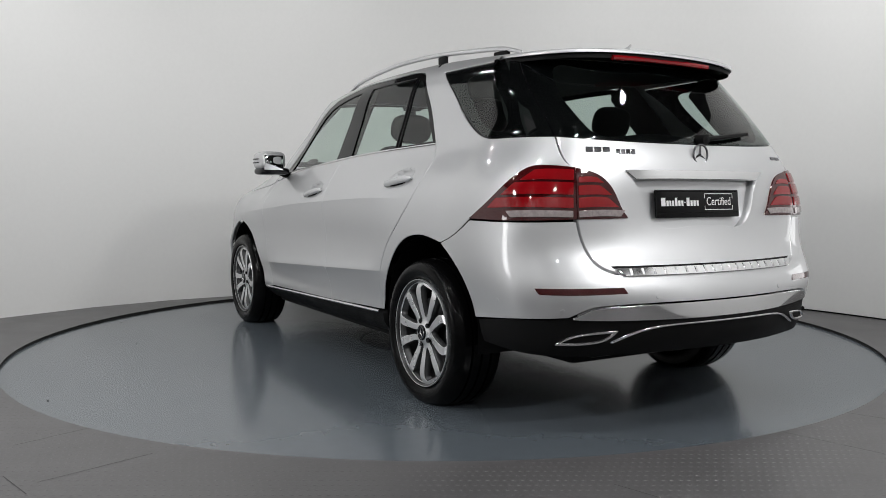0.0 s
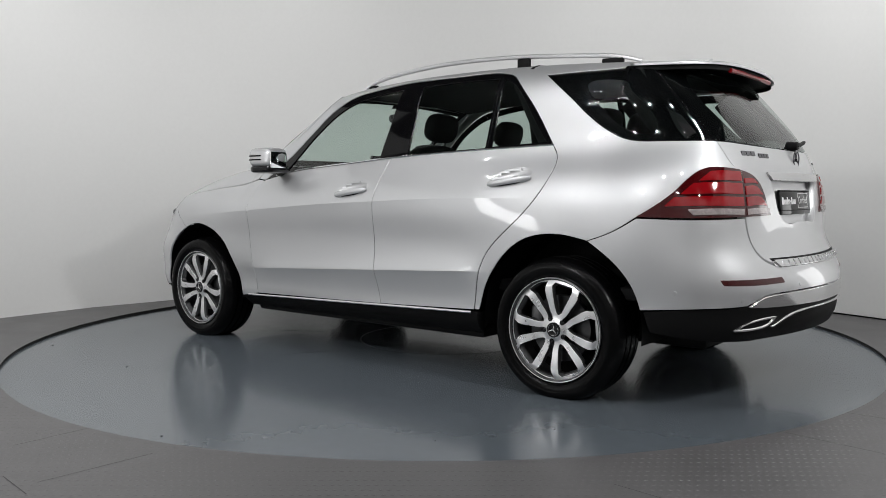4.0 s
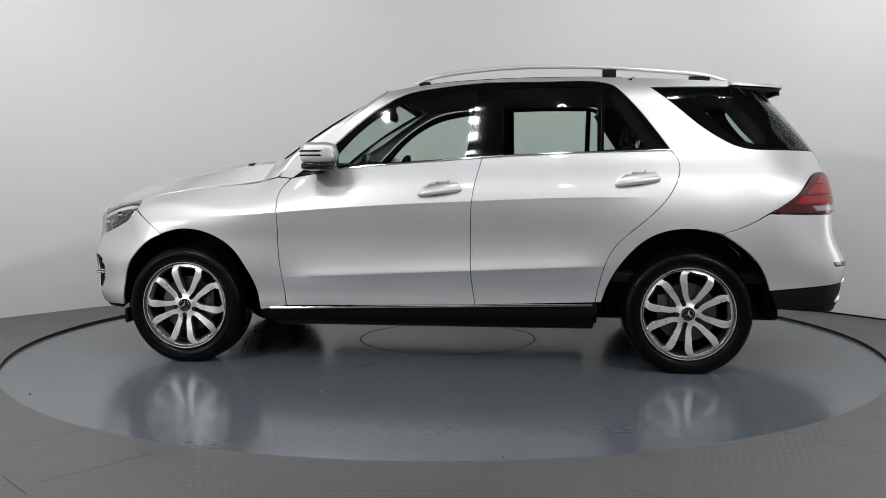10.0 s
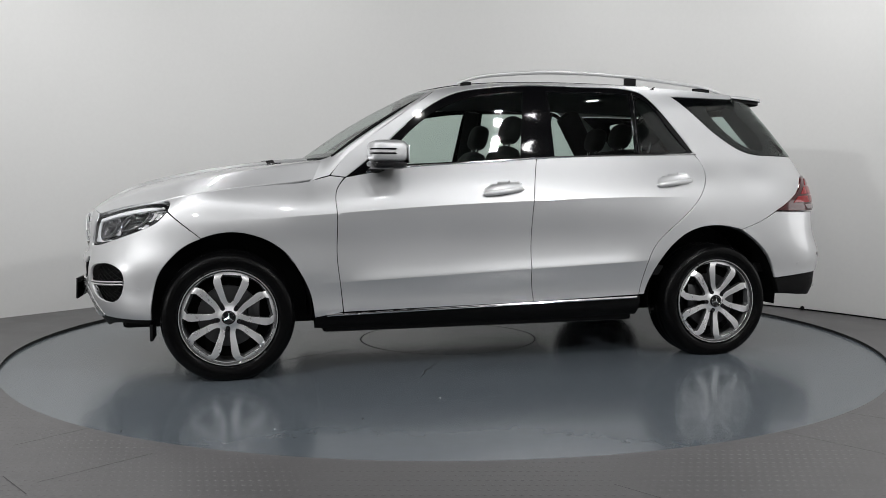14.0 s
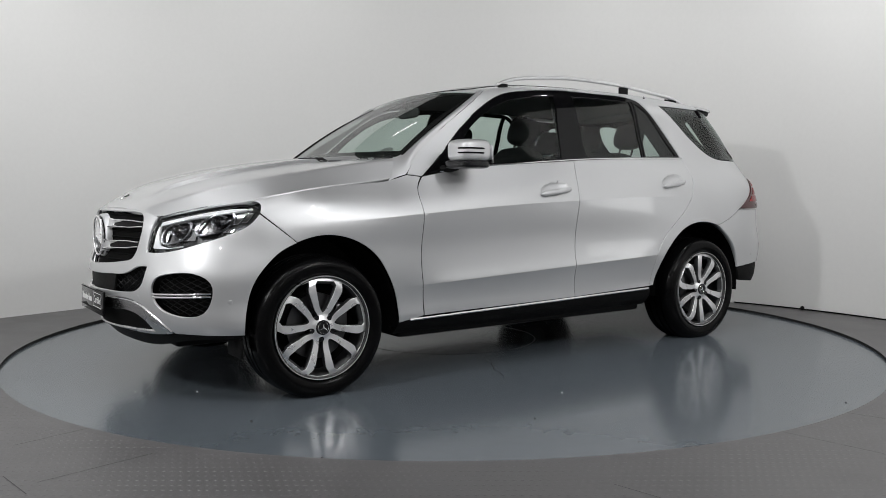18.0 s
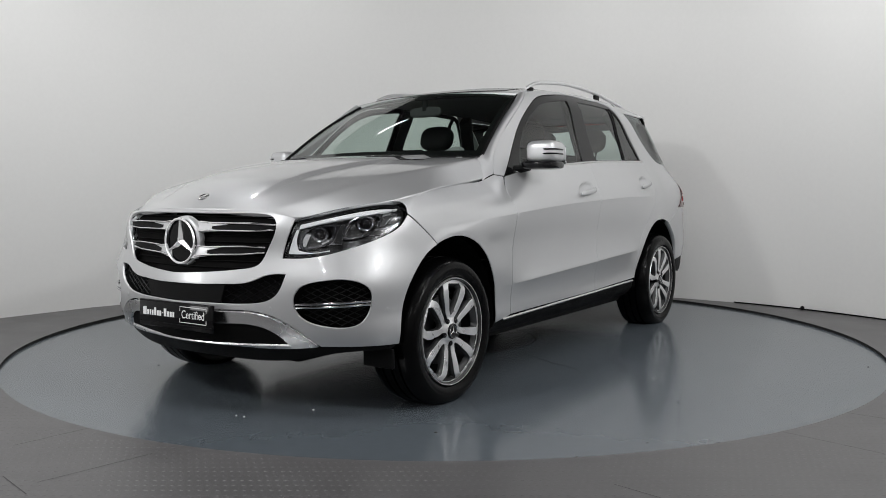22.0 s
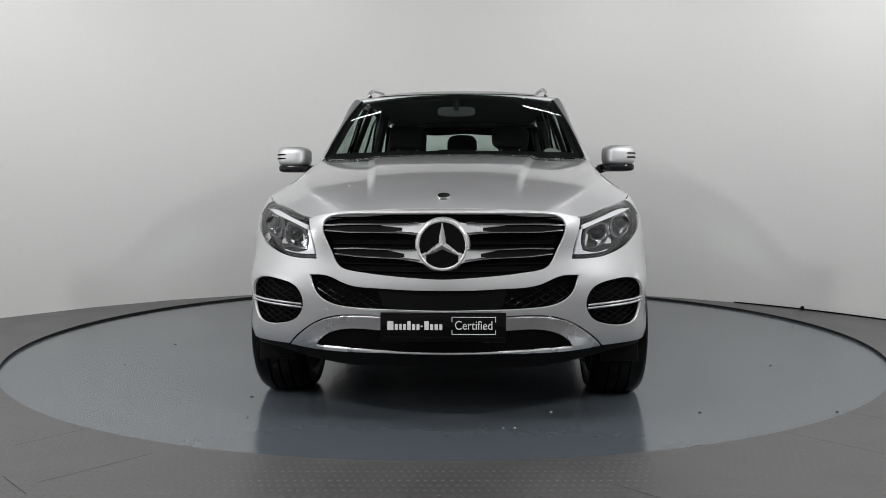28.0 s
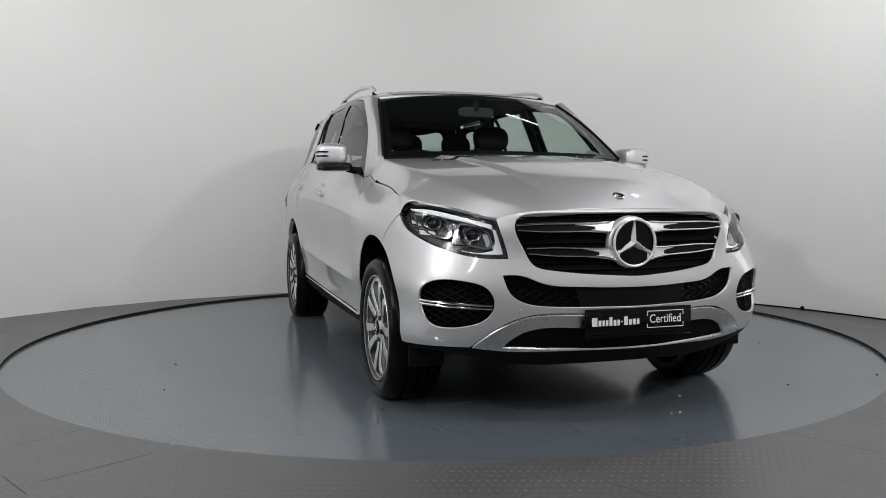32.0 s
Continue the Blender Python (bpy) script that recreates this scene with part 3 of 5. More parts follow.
pair = (car, car)
HANDLES = ((-0.075, 1.030), (-1.175, 1.082))


def cup_line(x0, z0, w=0.118, h=0.042):
    return [(x0 + w * math.cos(a), z0 + h * math.sin(a) - 0.16 * w * math.cos(a)) for a in np.linspace(0, 2 * math.pi, 20, endpoint=False)]


def cup(x0, z0):
    """The side skin pressed in behind a door handle."""
    def f(u, z):
        p = skin(u, z)
        a = (np.asarray(u) - x0) / 0.118
        d = a ** 2 + ((np.asarray(z) - z0 + 0.16 * 0.118 * a) / 0.042) ** 2
        p[:, 1] -= 0.030 * np.clip(1 - d, 0, 1) ** 0.7
        return p
    return f


# near-black colour that stands in for shade in the panel gaps
GAP_SHADE = material("black_rubber_seal", (0.003, 0.003, 0.003), 0.7, spec=0.1)


def evenly(path, n):
    """n points at even steps along straight pieces."""
    path = np.array(path, float)
    d = np.r_[0, np.cumsum(np.linalg.norm(np.diff(path, axis=0), axis=1))]
    t = np.linspace(0, d[-1], n)
    return np.stack([np.interp(t, d, path[:, i]) for i in range(path.shape[1])], -1)


# side skin
front_doors = panel("front_door", [(0.815, 1.095, 1)] + DOOR_FRONT + [(0.84, 0.345, 1)] + DOOR_MID + [(0.10, 1.177), (0.51, 1.146)], skin, SILVER, pair, holes=[cup_line(*HANDLES[0])], extra=CRESTS, side=0, depth=0.005)
rear_doors = panel("rear_door", DOOR_MID[::-1] + DOOR_REAR + [(-0.98, 1.231), (-0.6, 1.219)], skin, SILVER, pair, holes=[cup_line(*HANDLES[1])], extra=CRESTS, side=0, depth=0.005)
panel("front_wing", [(0.822, 1.0935, 1)] + DOOR_FRONT + [(0.842, 0.345, 1), (1.0, 0.318, 1), (1.024, 0.455), (1.086, 0.586), (1.148, 0.676), (1.242, 0.747), (1.36, 0.789), (1.458, 0.797), (1.53, 0.785), (1.587, 0.766, 1),
      (1.71, 0.862), (1.826, 0.911, 1), (1.844, 0.941), (1.88, 0.960), (1.937, 0.970, 1), (1.785, 0.991), (1.65, 1.004), (1.5, 1.020), (1.31, 1.042), (1.15, 1.057), (1.04, 1.068), (0.945, 1.0915, 1), (0.902, 1.1025, 1), (0.86, 1.0980)], skin, SILVER, pair, extra=CRESTS, side=0, depth=0.006)
panel("side_frame", [(0.27, 1.606, 1), (0.15, 1.632), (0.0, 1.65), (-0.3, 1.67), (-0.7, 1.677), (-1.3, 1.662), (-1.74, 1.634, 1), (-1.76, 1.605, 1), (-1.5, 1.608), (-1.265, 1.609, 1),
      (-1.44, 1.465), (-1.58, 1.345), (-1.74, 1.262), (-1.96, 1.24), (-2.303, 1.236, 1), (-2.37, 1.125), (-2.40, 1.105, 1), (-2.30, 1.112), (-2.215, 1.105), (-2.06, 0.995), (-1.875, 0.89, 1),
      (-1.755, 0.82), (-1.63, 0.775, 1), (-1.47, 0.802), (-1.366, 0.796), (-1.26, 0.763), (-1.17, 0.700), (-1.093, 0.613), (-1.022, 0.494), (-0.985, 0.39, 1)] + DOOR_REAR + DLO_TOP + [(0.815, 1.095, 1), (0.90, 1.105, 1), (0.80, 1.225), (0.60, 1.375), (0.42, 1.50)],
      skin, SILVER, pair, extra=CRESTS, side=0, depth=0.006)
panel("sill", [(1.0, 0.318, 1), (0.84, 0.340), (-0.275, 0.362), (-0.965, 0.380, 1), (-0.965, 0.25, 1), (0.0, 0.235), (1.0, 0.24, 1)], skin, BLACK_PLASTIC, pair, side=0, sink=0.008, depth=0.08, label="black plastic side sill")
for s in (1, -1):
    xs = np.linspace(0.935, -0.935, 40)
    zs = 0.331 + (0.935 - xs) * 0.0225
    p = np.stack([xs, side_y(xs, zs) + 0.002, zs], -1) * (1, s, 1)
    solid("sill_strip", *tube(p, 0.0075, 8), CHROME, car, "chrome strip")
    xs = np.linspace(0.70, -1.375, 50)
    zs = spline([-1.4, -0.98, -0.31, 0.10, 0.51, 0.82], [1.243, 1.233, 1.207, 1.179, 1.148, 1.104], xs)
    p = np.stack([xs, side_y(xs, zs) + 0.001, zs], -1) * (1, s, 1)
    solid("belt_strip", *tube(p, 0.0065, 8), CHROME, car, "chrome strip under the windows")

# black strips down in the gaps between the panels, standing in for the shade there
def gap_shade(pts, f, parent, closed=True, sink=0.008):
    line = outline(pts, 0.025) if closed else evenly(pts, 40)
    p, n = f(line[:, 0], line[:, 1]), normals_of(f, line)
    mid = np.stack([p[:, 0] * 0.6, p[:, 1] * 0, np.full(len(p), 0.75)], -1)
    n = n * np.sign(((p - mid) * n).sum(1))[:, None]
    p = p - n * sink
    if closed:
        p = np.concatenate([p, p[:2]])
    for s in ((1, -1) if f is skin else (1,)):
        solid("door_gap_shade" if f is skin else "panel_gap_shade", *tube(p * (1, s, 1), 0.0052, 6), GAP_SHADE, parent, "black rubber seal")


gap_shade([(0.815, 1.095, 1)] + DOOR_FRONT + [(0.84, 0.345, 1)] + DOOR_MID + [(0.10, 1.177), (0.51, 1.146)], skin, car)
gap_shade([p[:2] for p in DOOR_REAR[:-1]], skin, car, False)
gap_shade([(-2.215, 1.105), (-2.06, 0.995), (-1.875, 0.89), (-1.755, 0.82), (-1.64, 0.783)], skin, car, False)
gap_shade([(1.590, 0.768), (1.71, 0.862), (1.822, 0.908)], skin, car, False)

# side windows
GLASS_F = [(0.60, 1.168, 1), (0.45, 1.345), (0.26, 1.488), (0.12, 1.552), (-0.05, 1.588), (-0.20, 1.607), (-0.275, 1.612, 1), (-0.212, 1.212, 1), (0.2, 1.188)]
GLASS_R = [(-0.432, 1.618, 1), (-0.70, 1.622), (-0.965, 1.617, 1), (-0.958, 1.245, 1), (-0.43, 1.222, 1)]
GLASS_Q = [(-1.005, 1.612, 1), (-1.045, 1.595), (-1.20, 1.42), (-1.322, 1.262, 1), (-1.0, 1.250, 1)]
panel("window_trim", [(-1.366, 1.243, 1)] + DLO_TOP + [(0.81, 1.10, 1), (0.51, 1.149), (0.10, 1.18), (-0.31, 1.208), (-0.98, 1.234)], skin, BLACK_TRIM, pair,
      holes=[GLASS_F, GLASS_R, GLASS_Q], side=0, sink=0.004, label="gloss black window surround")
panel("front_window", GLASS_F, skin, GLASS, tuple(front_doors), side=0, sink=0.010, gap=-0.004, depth=0.004, label="tinted window glass")
panel("rear_window", GLASS_R, skin, GLASS, tuple(rear_doors), side=0, sink=0.010, gap=-0.004, depth=0.004, label="tinted window glass")
panel("quarter_light", GLASS_Q, skin, GLASS_REAR, pair, side=0, sink=0.010, gap=-0.004, depth=0.004, label="dark tinted window glass")
for s in (1, -1):
    zs = np.linspace(1.24, 1.62, 8)
    for x0, x1, r in ((-0.978, -0.990, 0.0035),):
        xs = np.linspace(x0, x1, 8)
        p = np.stack([xs, side_y(xs, zs) - 0.002, zs], -1) * (1, s, 1)
        solid("window_bar", *tube(p, r, 6, up=(1, 0, 0)), BLACK_GLOSS, car, "black bar between the panes")

# nose
EMBLEM = material("bright_emblem_metal", (0.88, 0.88, 0.89), 0.28, 0.7, 0.3, 0.03)
GRILLE = both([(0, 0.917), (0.30, 0.916), (0.44, 0.913), (0.505, 0.895), (0.533, 0.85), (0.527, 0.77), (0.495, 0.70), (0.42, 0.677), (0.325, 0.666), (0.15, 0.655), (0, 0.65)])
INTAKE = both([(0, 0.60), (0.2, 0.601), (0.325, 0.605), (0.465, 0.622), (0.53, 0.648), (0.63, 0.655, 1), (0.595, 0.58), (0.515, 0.535), (0.445, 0.525), (0.2, 0.521), (0, 0.52)])
FOG = [(0.668, 0.525), (0.70, 0.60), (0.775, 0.628), (0.90, 0.627), (0.952, 0.59), (0.958, 0.52), (0.925, 0.455), (0.765, 0.438), (0.70, 0.465)]
LAMP = [(0.612, 0.732, 1), (0.620, 0.895, 1), (0.80, 0.938), (0.90, 0.957), (0.98, 0.966), (1.045, 0.964), (1.10, 0.945), (1.119, 0.910), (1.085, 0.866), (1.04, 0.838), (0.955, 0.80), (0.85, 0.764), (0.74, 0.736)]
panel("front_bumper", both([(0, 0.932), (0.2, 0.931), (0.45, 0.926), (0.56, 0.908, 1), (0.608, 0.895, 1), (0.605, 0.726, 1), (0.74, 0.731), (0.85, 0.759), (0.955, 0.795), (1.04, 0.833), (1.087, 0.862), (1.124, 0.908, 1),
      (1.24, 0.860), (1.366, 0.765, 1), (1.28, 0.727), (1.195, 0.662), (1.145, 0.600), (1.105, 0.49), (1.08, 0.338, 1), (0.86, 0.34), (0.745, 0.34, 1), (0.67, 0.405), (0.595, 0.455), (0.515, 0.482), (0.3, 0.490), (0, 0.492)]),
      front, SILVER, car, holes=[GRILLE, INTAKE, FOG, [(-a, b) for a, b in FOG]], step=0.03, depth=0.012)
panel("valance", both([(0, 0.335), (0.6, 0.335), (0.745, 0.338, 1), (0.86, 0.338), (1.078, 0.336, 1), (1.05, 0.312, 1), (0.80, 0.300), (0.62, 0.262), (0.3, 0.25), (0, 0.25)]), front, BLACK_PLASTIC, car, sink=0.006, depth=0.05, label="black plastic lower valance")
panel("skid_plate", both([(0, 0.489), (0.3, 0.487), (0.515, 0.479), (0.595, 0.452), (0.67, 0.402), (0.742, 0.341, 1), (0.62, 0.327), (0.3, 0.325), (0, 0.325)]), front, SATIN, car,
      holes=[both([(0, 0.43), (0.3, 0.428), (0.50, 0.420), (0.548, 0.400), (0.612, 0.344, 1), (0.3, 0.334), (0, 0.333)])], sink=-0.004, depth=0.05, label="bright metal skid plate")
# black sheet that fills the hole and stands in for its dark depth
panel("skid_hole_dark", both([(0, 0.434), (0.3, 0.432), (0.50, 0.424), (0.55, 0.403), (0.617, 0.342, 1), (0.3, 0.330), (0, 0.329)]), front, DARK, car, sink=0.008, depth=0.006, label="black sheet standing in for the dark lower grille opening")
panel("nose_backing", both([(0, 0.915), (0.5, 0.90), (0.60, 0.70), (0.98, 0.64), (1.02, 0.36), (0.6, 0.30), (0, 0.30)]), front, DARK, car, sink=0.055, depth=0.004)
grille = panel("grille", both([(0, 0.93), (0.30, 0.93), (0.50, 0.92), (0.56, 0.86), (0.55, 0.74), (0.45, 0.66), (0.2, 0.635), (0, 0.63)]), front, DARK, car, sink=0.045, depth=0.004, label="black radiator grille with chrome louvres")
for k in range(9):
    z = 0.675 + 0.028 * k
    q = np.linspace(-0.50, 0.50, 40)
    solid("grille_slat", *tube(front(q, np.full(40, z)) - np.array([0.038, 0, 0]), 0.004, 4), DARK, grille)
for s in (1, -1):
    for zc, h, tilt, qb in ((0.855, 0.0165, 0.0, 0.522), (0.745, 0.0175, 0.03, 0.508)):
        lv = panel("louvre", [(s * 0.15, zc - h * 0.95, 1), (s * 0.30, zc - h * 0.95 + tilt * 0.2), (s * qb, zc - h * 0.6 + tilt * (qb - 0.1), 1), (s * qb, zc + h * 0.6 + tilt * (qb - 0.1), 1), (s * 0.30, zc + h * 0.95 + tilt * 0.2), (s * 0.15, zc + h * 0.95, 1)],
                   front, BLACK_PLASTIC, grille, sink=0.016, depth=0.012, gap=0.0, step=0.012, edge=0.012, label="black grille louvre with chrome edges")
        panel("louvre_root", [(s * 0.09, zc - h * 1.8, 1), (s * 0.15, zc - h * 1.25), (s * 0.29, zc - h * 0.95 + tilt * 0.19, 1), (s * 0.20, zc - h * 0.45, 1), (s * 0.20, zc + h * 0.45, 1), (s * 0.29, zc + h * 0.95 + tilt * 0.19, 1), (s * 0.15, zc + h * 1.25), (s * 0.09, zc + h * 1.8, 1)],
              front, SILVER, lv, sink=0.011, depth=0.012, gap=0.0, step=0.012, edge=0.012, label="silver louvre root")
        q = np.linspace(0.12, qb, 26)
        mid = zc + tilt * (q - 0.1)
        taper = 1.25 - 0.25 * ramp(q, 0.12, 0.2) - 0.35 * ramp(q, qb - 0.12, qb)
        for e in (1, -1):
            p = front(s * q, mid + e * h * taper) - np.array([0.009, 0, 0])
            solid("louvre_edge", *tube(p, 0.0050, 8, 0.85), CHROME, lv, "chrome louvre edge")


def star(name, centre, r, tub, parent, material, axis=1, back=None):
    """A ring with three spokes, facing along the car."""
    cx, cy, cz = centre
    prof = [(r + tub * math.cos(a), tub * 0.8 * math.sin(a)) for a in np.linspace(0, 2 * math.pi, 13)]
    v, f = lathe(prof, 40, "x")
    pieces = [(v, f)]
    for k in range(3):
        a = math.pi / 2 + k * 2 * math.pi / 3
        d, e = np.array([0, math.cos(a), math.sin(a)]), np.array([0, -math.sin(a), math.cos(a)])
        w, h = 0.17 * r, 0.12 * r
        pts = [np.array([-h, 0, 0]) - e * w * 0 - d * 0.20 * r, e * w + d * 0.10 * r + np.array([-h, 0, 0]), d * r + np.array([-h, 0, 0]), -e * w + d * 0.10 * r + np.array([-h, 0, 0]), np.array([h, 0, 0]), d * r + np.array([0, 0, 0])]
        pieces.append((pts, [(1, 4, 5), (4, 3, 5), (1, 5, 2), (5, 3, 2), (0, 4, 1), (0, 3, 4), (0, 1, 2, 3)]))
    v, f = merge(*pieces)
    v = [(cx + axis * p[0], cy + p[1], cz + p[2]) for p in v]
    if axis < 0:
        f = [q[::-1] for q in f]
    ob = solid(name, v, f, material, parent, "chrome ring emblem", sharp=30)
    if back is not None:
        v, f = lathe([(0.001, 0.004), (r * 0.99, 0.002), (r * 0.99, -0.02)], 40, "x")
        solid("emblem_back", [(cx + axis * (p[0] - 0.012), cy + p[1], cz + p[2]) for p in v], f if axis > 0 else [q[::-1] for q in f], back, ob)
    return ob


star("emblem", (2.293, 0.0, 0.787), 0.100, 0.0058, grille, EMBLEM, 1, BLACK_TRIM)
v, f = lathe([(0.100, -0.007), (0.105, -0.007), (0.110, -0.010), (0.114, -0.018), (0.116, -0.04)], 48, "x", (2.285, 0, 0.787))
solid("emblem_surround", v, f, SILVER, grille, "silver surround")


def lattice(name, loop, f, parent, sink, pitch=0.028, r=0.0028, mat=BLACK_GLOSS):
    """A diamond mesh of thin bars inside an outline."""
    poly = outline(loop, 0.02)
    lo, hi = poly.min(0) - 0.2, poly.max(0) + 0.2
    pieces = []
    for slope in (0.55, -0.55):
        c = lo[1] - abs(slope) * (hi[0] - lo[0])
        while c < hi[1] + abs(slope) * (hi[0] - lo[0]):
            a = np.arange(lo[0], hi[0], 0.012)
            b = c + slope * (a - lo[0])
            ok = inside(poly, np.stack([a, b], -1))
            run = []
            for i in range(len(a)):
                if ok[i]:
                    run.append((a[i], b[i]))
                if (not ok[i] or i == len(a) - 1) and run:
                    if len(run) > 2:
                        co = np.array(run)
                        pieces.append(tube(f(co[:, 0], co[:, 1]) + np.array([-sink, 0, 0]), r, 4))
                    run = []
            c += pitch
    return solid(name, *merge(*pieces), mat, parent, "black diamond mesh")


lattice("intake_mesh", INTAKE, front, car, 0.03, 0.03)
panel("radar_cover", both([(0, 0.606), (0.2, 0.606), (0.33, 0.611, 1), (0.30, 0.515, 1), (0, 0.512)]), front, BLACK_PLASTIC, car, sink=0.018, depth=0.006, label="plain black cover")
for s in (1, -1):
    loop = [(s * a, b) for a, b in FOG]
    vent = lattice("vent_mesh", loop, front, car, 0.036, mat=BLACK_PLASTIC)
    q = np.linspace(0.672, 0.955, 20)
    for dz in (0.006, -0.008):
        z = 0.522 + (q - 0.67) * 0.05 + dz
        p = front(s * q, z) + np.array([-0.004, 0, 0])
        solid("vent_bar", *tube(p, 0.0062, 8), CHROME, vent, "chrome bar")

# headlamps
LAMP_BOWL = material("lamp_bowl", (0.07, 0.07, 0.072), 0.20, 0.8, 0, 0.6, 45, 120, 0.4, 90, spec=0.3)
LAMP_RIM = material("dark_chrome", (0.16, 0.16, 0.17), 0.16, 1.0, 0, 0.1, 40, 200)
LED_STRIP = material("light_guide", (0.85, 0.86, 0.88), 0.15, 0.1, 1.0, 0.06, 60, 300, 0.3, 300)
for s in (1, -1):
    loop = [(s * p[0], *p[1:]) for p in LAMP]
    hl = panel("headlamp", loop, front, LAMP_BOWL, car, sink=0.045, depth=0.004, gap=-0.004, label="headlamp with clear lens and twin projectors")
    panel("lens", loop, front, LENS, hl, sink=0.0, depth=0.03, gap=0.001, label="clear headlamp lens").visible_shadow = False
    panel("daytime_strip", [(s * 0.642, 0.846, 1), (s * 0.640, 0.872, 1), (s * 0.80, 0.914), (s * 0.960, 0.942), (s * 1.05, 0.940, 1), (s * 0.960, 0.922), (s * 0.80, 0.892)], front, LED_STRIP, hl, sink=0.014, depth=0.014, step=0.015, edge=0.012, label="bright daytime light strip")
    panel("corner_strip", [(s * 0.622, 0.742, 1), (s * 0.630, 0.850, 1), (s * 0.648, 0.852, 1), (s * 0.650, 0.800), (s * 0.668, 0.762, 1), (s * 0.72, 0.754), (s * 0.80, 0.766, 1), (s * 0.80, 0.757, 1), (s * 0.72, 0.745)], front, LED_STRIP, hl, sink=0.018, depth=0.012, step=0.015, edge=0.012)
    panel("brow", [(s * 0.625, 0.878, 1), (s * 0.625, 0.890, 1), (s * 0.80, 0.933), (s * 0.975, 0.960), (s * 1.06, 0.951), (s * 1.11, 0.932, 1), (s * 1.06, 0.944), (s * 0.975, 0.951), (s * 0.80, 0.922)], front, BLACK_GLOSS, hl, sink=0.010, depth=0.012, step=0.015, edge=0.012)
    for qa, za in ((0.735, 0.822), (0.905, 0.866)):
        fr = [(s * (qa - 0.062), za - 0.050), (s * (qa - 0.058), za + 0.022), (s * qa, za + 0.052), (s * (qa + 0.066), za + 0.052), (s * (qa + 0.072), za - 0.008), (s * qa, za - 0.050)]
        inn = [(s * qa + (a - s * qa) * 0.90, za + (b - za) * 0.88) for a, b in fr]
        panel("bezel", fr, front, LAMP_RIM, hl, holes=[inn], sink=0.020, depth=0.02, step=0.012, edge=0.010, gap=0.0, label="bright lamp bezel")
    # bright facets of the reflectors beside and below the projectors
    for fq, fz, fw, fh, lean in ((0.676, 0.800, 0.016, 0.030, 0.010), (0.818, 0.842, 0.018, 0.040, 0.022), (0.800, 0.800, 0.040, 0.010, 0.0), (0.985, 0.905, 0.022, 0.034, 0.020), (0.960, 0.838, 0.042, 0.009, 0.006), (1.035, 0.905, 0.014, 0.026, 0.012)):
        panel("reflector_facet", [(s * (fq - fw), fz - fh, 1), (s * (fq - fw + lean), fz + fh, 1), (s * (fq + fw + lean), fz + fh, 1), (s * (fq + fw), fz - fh, 1)], front, CHROME, hl, sink=0.034, depth=0.006, gap=0.0, step=0.02, edge=0.015)
    for q, z, r in ((0.735, 0.824, 0.034), (0.905, 0.868, 0.034)):
        p = front(s * q, z)[0]
        d = np.array([0.94, s * 0.28, 0])
        prof = [(0.002, 0.012), (r * 0.35, 0.010), (r * 0.62, 0.0), (r * 0.64, 0.004), (r * 0.80, 0.010), (r * 0.98, 0.012), (r, 0.006), (r * 1.02, -0.03)]
        v, f = lathe(prof, 28, "x")
        turn = Matrix.Rotation(s * 0.29, 4, "Z")
        v = [tuple(turn @ Vector((a[0], a[1] * 1.15, a[2] * 0.92)) + Vector(p - d * 0.032)) for a in v]
        pj = solid("projector", v, f, LAMP_RIM, hl, "dark chrome projector bezel")
        v, f = lathe([(0.001, 0.016), (r * 0.3, 0.013), (r * 0.55, 0.004), (r * 0.6, -0.01)], 24, "x")
        v = [tuple(turn @ Vector(a) + Vector(p - d * 0.030)) for a in v]
        solid("projector_lens", v, f, BLACK_GLOSS, pj)

# bonnet, roof, windscreen
fx = np.arange(0.98, 2.18, 0.03)
FOLDS = [np.stack([k * (0.30 + 0.13 * (2.15 - fx) + d), fx], -1) for k in (1, -1) for d in (-0.03, -0.012, 0.004, 0.019, 0.034, 0.05, 0.07)]
FOLDS += [np.stack([k * (spline(CREST_X, CREST_Y, fx) + d), fx], -1) for k in (1, -1) for d in (-0.028, -0.012, -0.004, 0.004, 0.012, 0.028)]
bonnet = panel("bonnet", both([(0, 2.224), (0.25, 2.214), (0.44, 2.187), (0.535, 2.150, 1), (0.64, 2.048), (0.745, 1.918), (0.805, 1.830), (0.836, 1.772, 1), (0.860, 1.70), (0.867, 1.64), (0.857, 1.5), (0.844, 1.31), (0.840, 1.15), (0.829, 0.995, 1), (0.759, 0.934, 1),
       (0.72, 0.938), (0.45, 1.0), (0.2, 1.025), (0, 1.03)]), swap(hood), SILVER, car, depth=0.03, centre=(0.8, 0.5), extra=FOLDS)
for s in (1, -1):
    vent = panel("bonnet_vent", [(s * 0.24, 1.205, 1), (s * 0.24, 1.262, 1), (s * 0.40, 1.245), (s * 0.56, 1.192, 1), (s * 0.56, 1.150, 1), (s * 0.40, 1.195)], swap(hood), BLACK_PLASTIC, bonnet, sink=-0.003, depth=0.006, centre=(0.8, 0.5), label="black bonnet vent")
    for k in range(5):
        y = 0.27 + 0.06 * k
        p = hood(np.array([1.228 - 0.24 * max(0, y - 0.36)]), np.array([s * y]))[0]
        solid("vent_fin", *box(p[0], p[1], p[2] + 0.0005, 0.040, 0.006, 0.005, 0.0015), SILVER, vent)
p = hood(np.array([2.152]), np.array([0.0]))[0]
v, f = lathe([(0.001, 0.006), (0.014, 0.006), (0.020, 0.008), (0.026, 0.007), (0.029, 0.002), (0.029, -0.004)], 28, "z")
tilt = Matrix.Translation(p) @ Matrix.Rotation(0.42, 4, "Y")
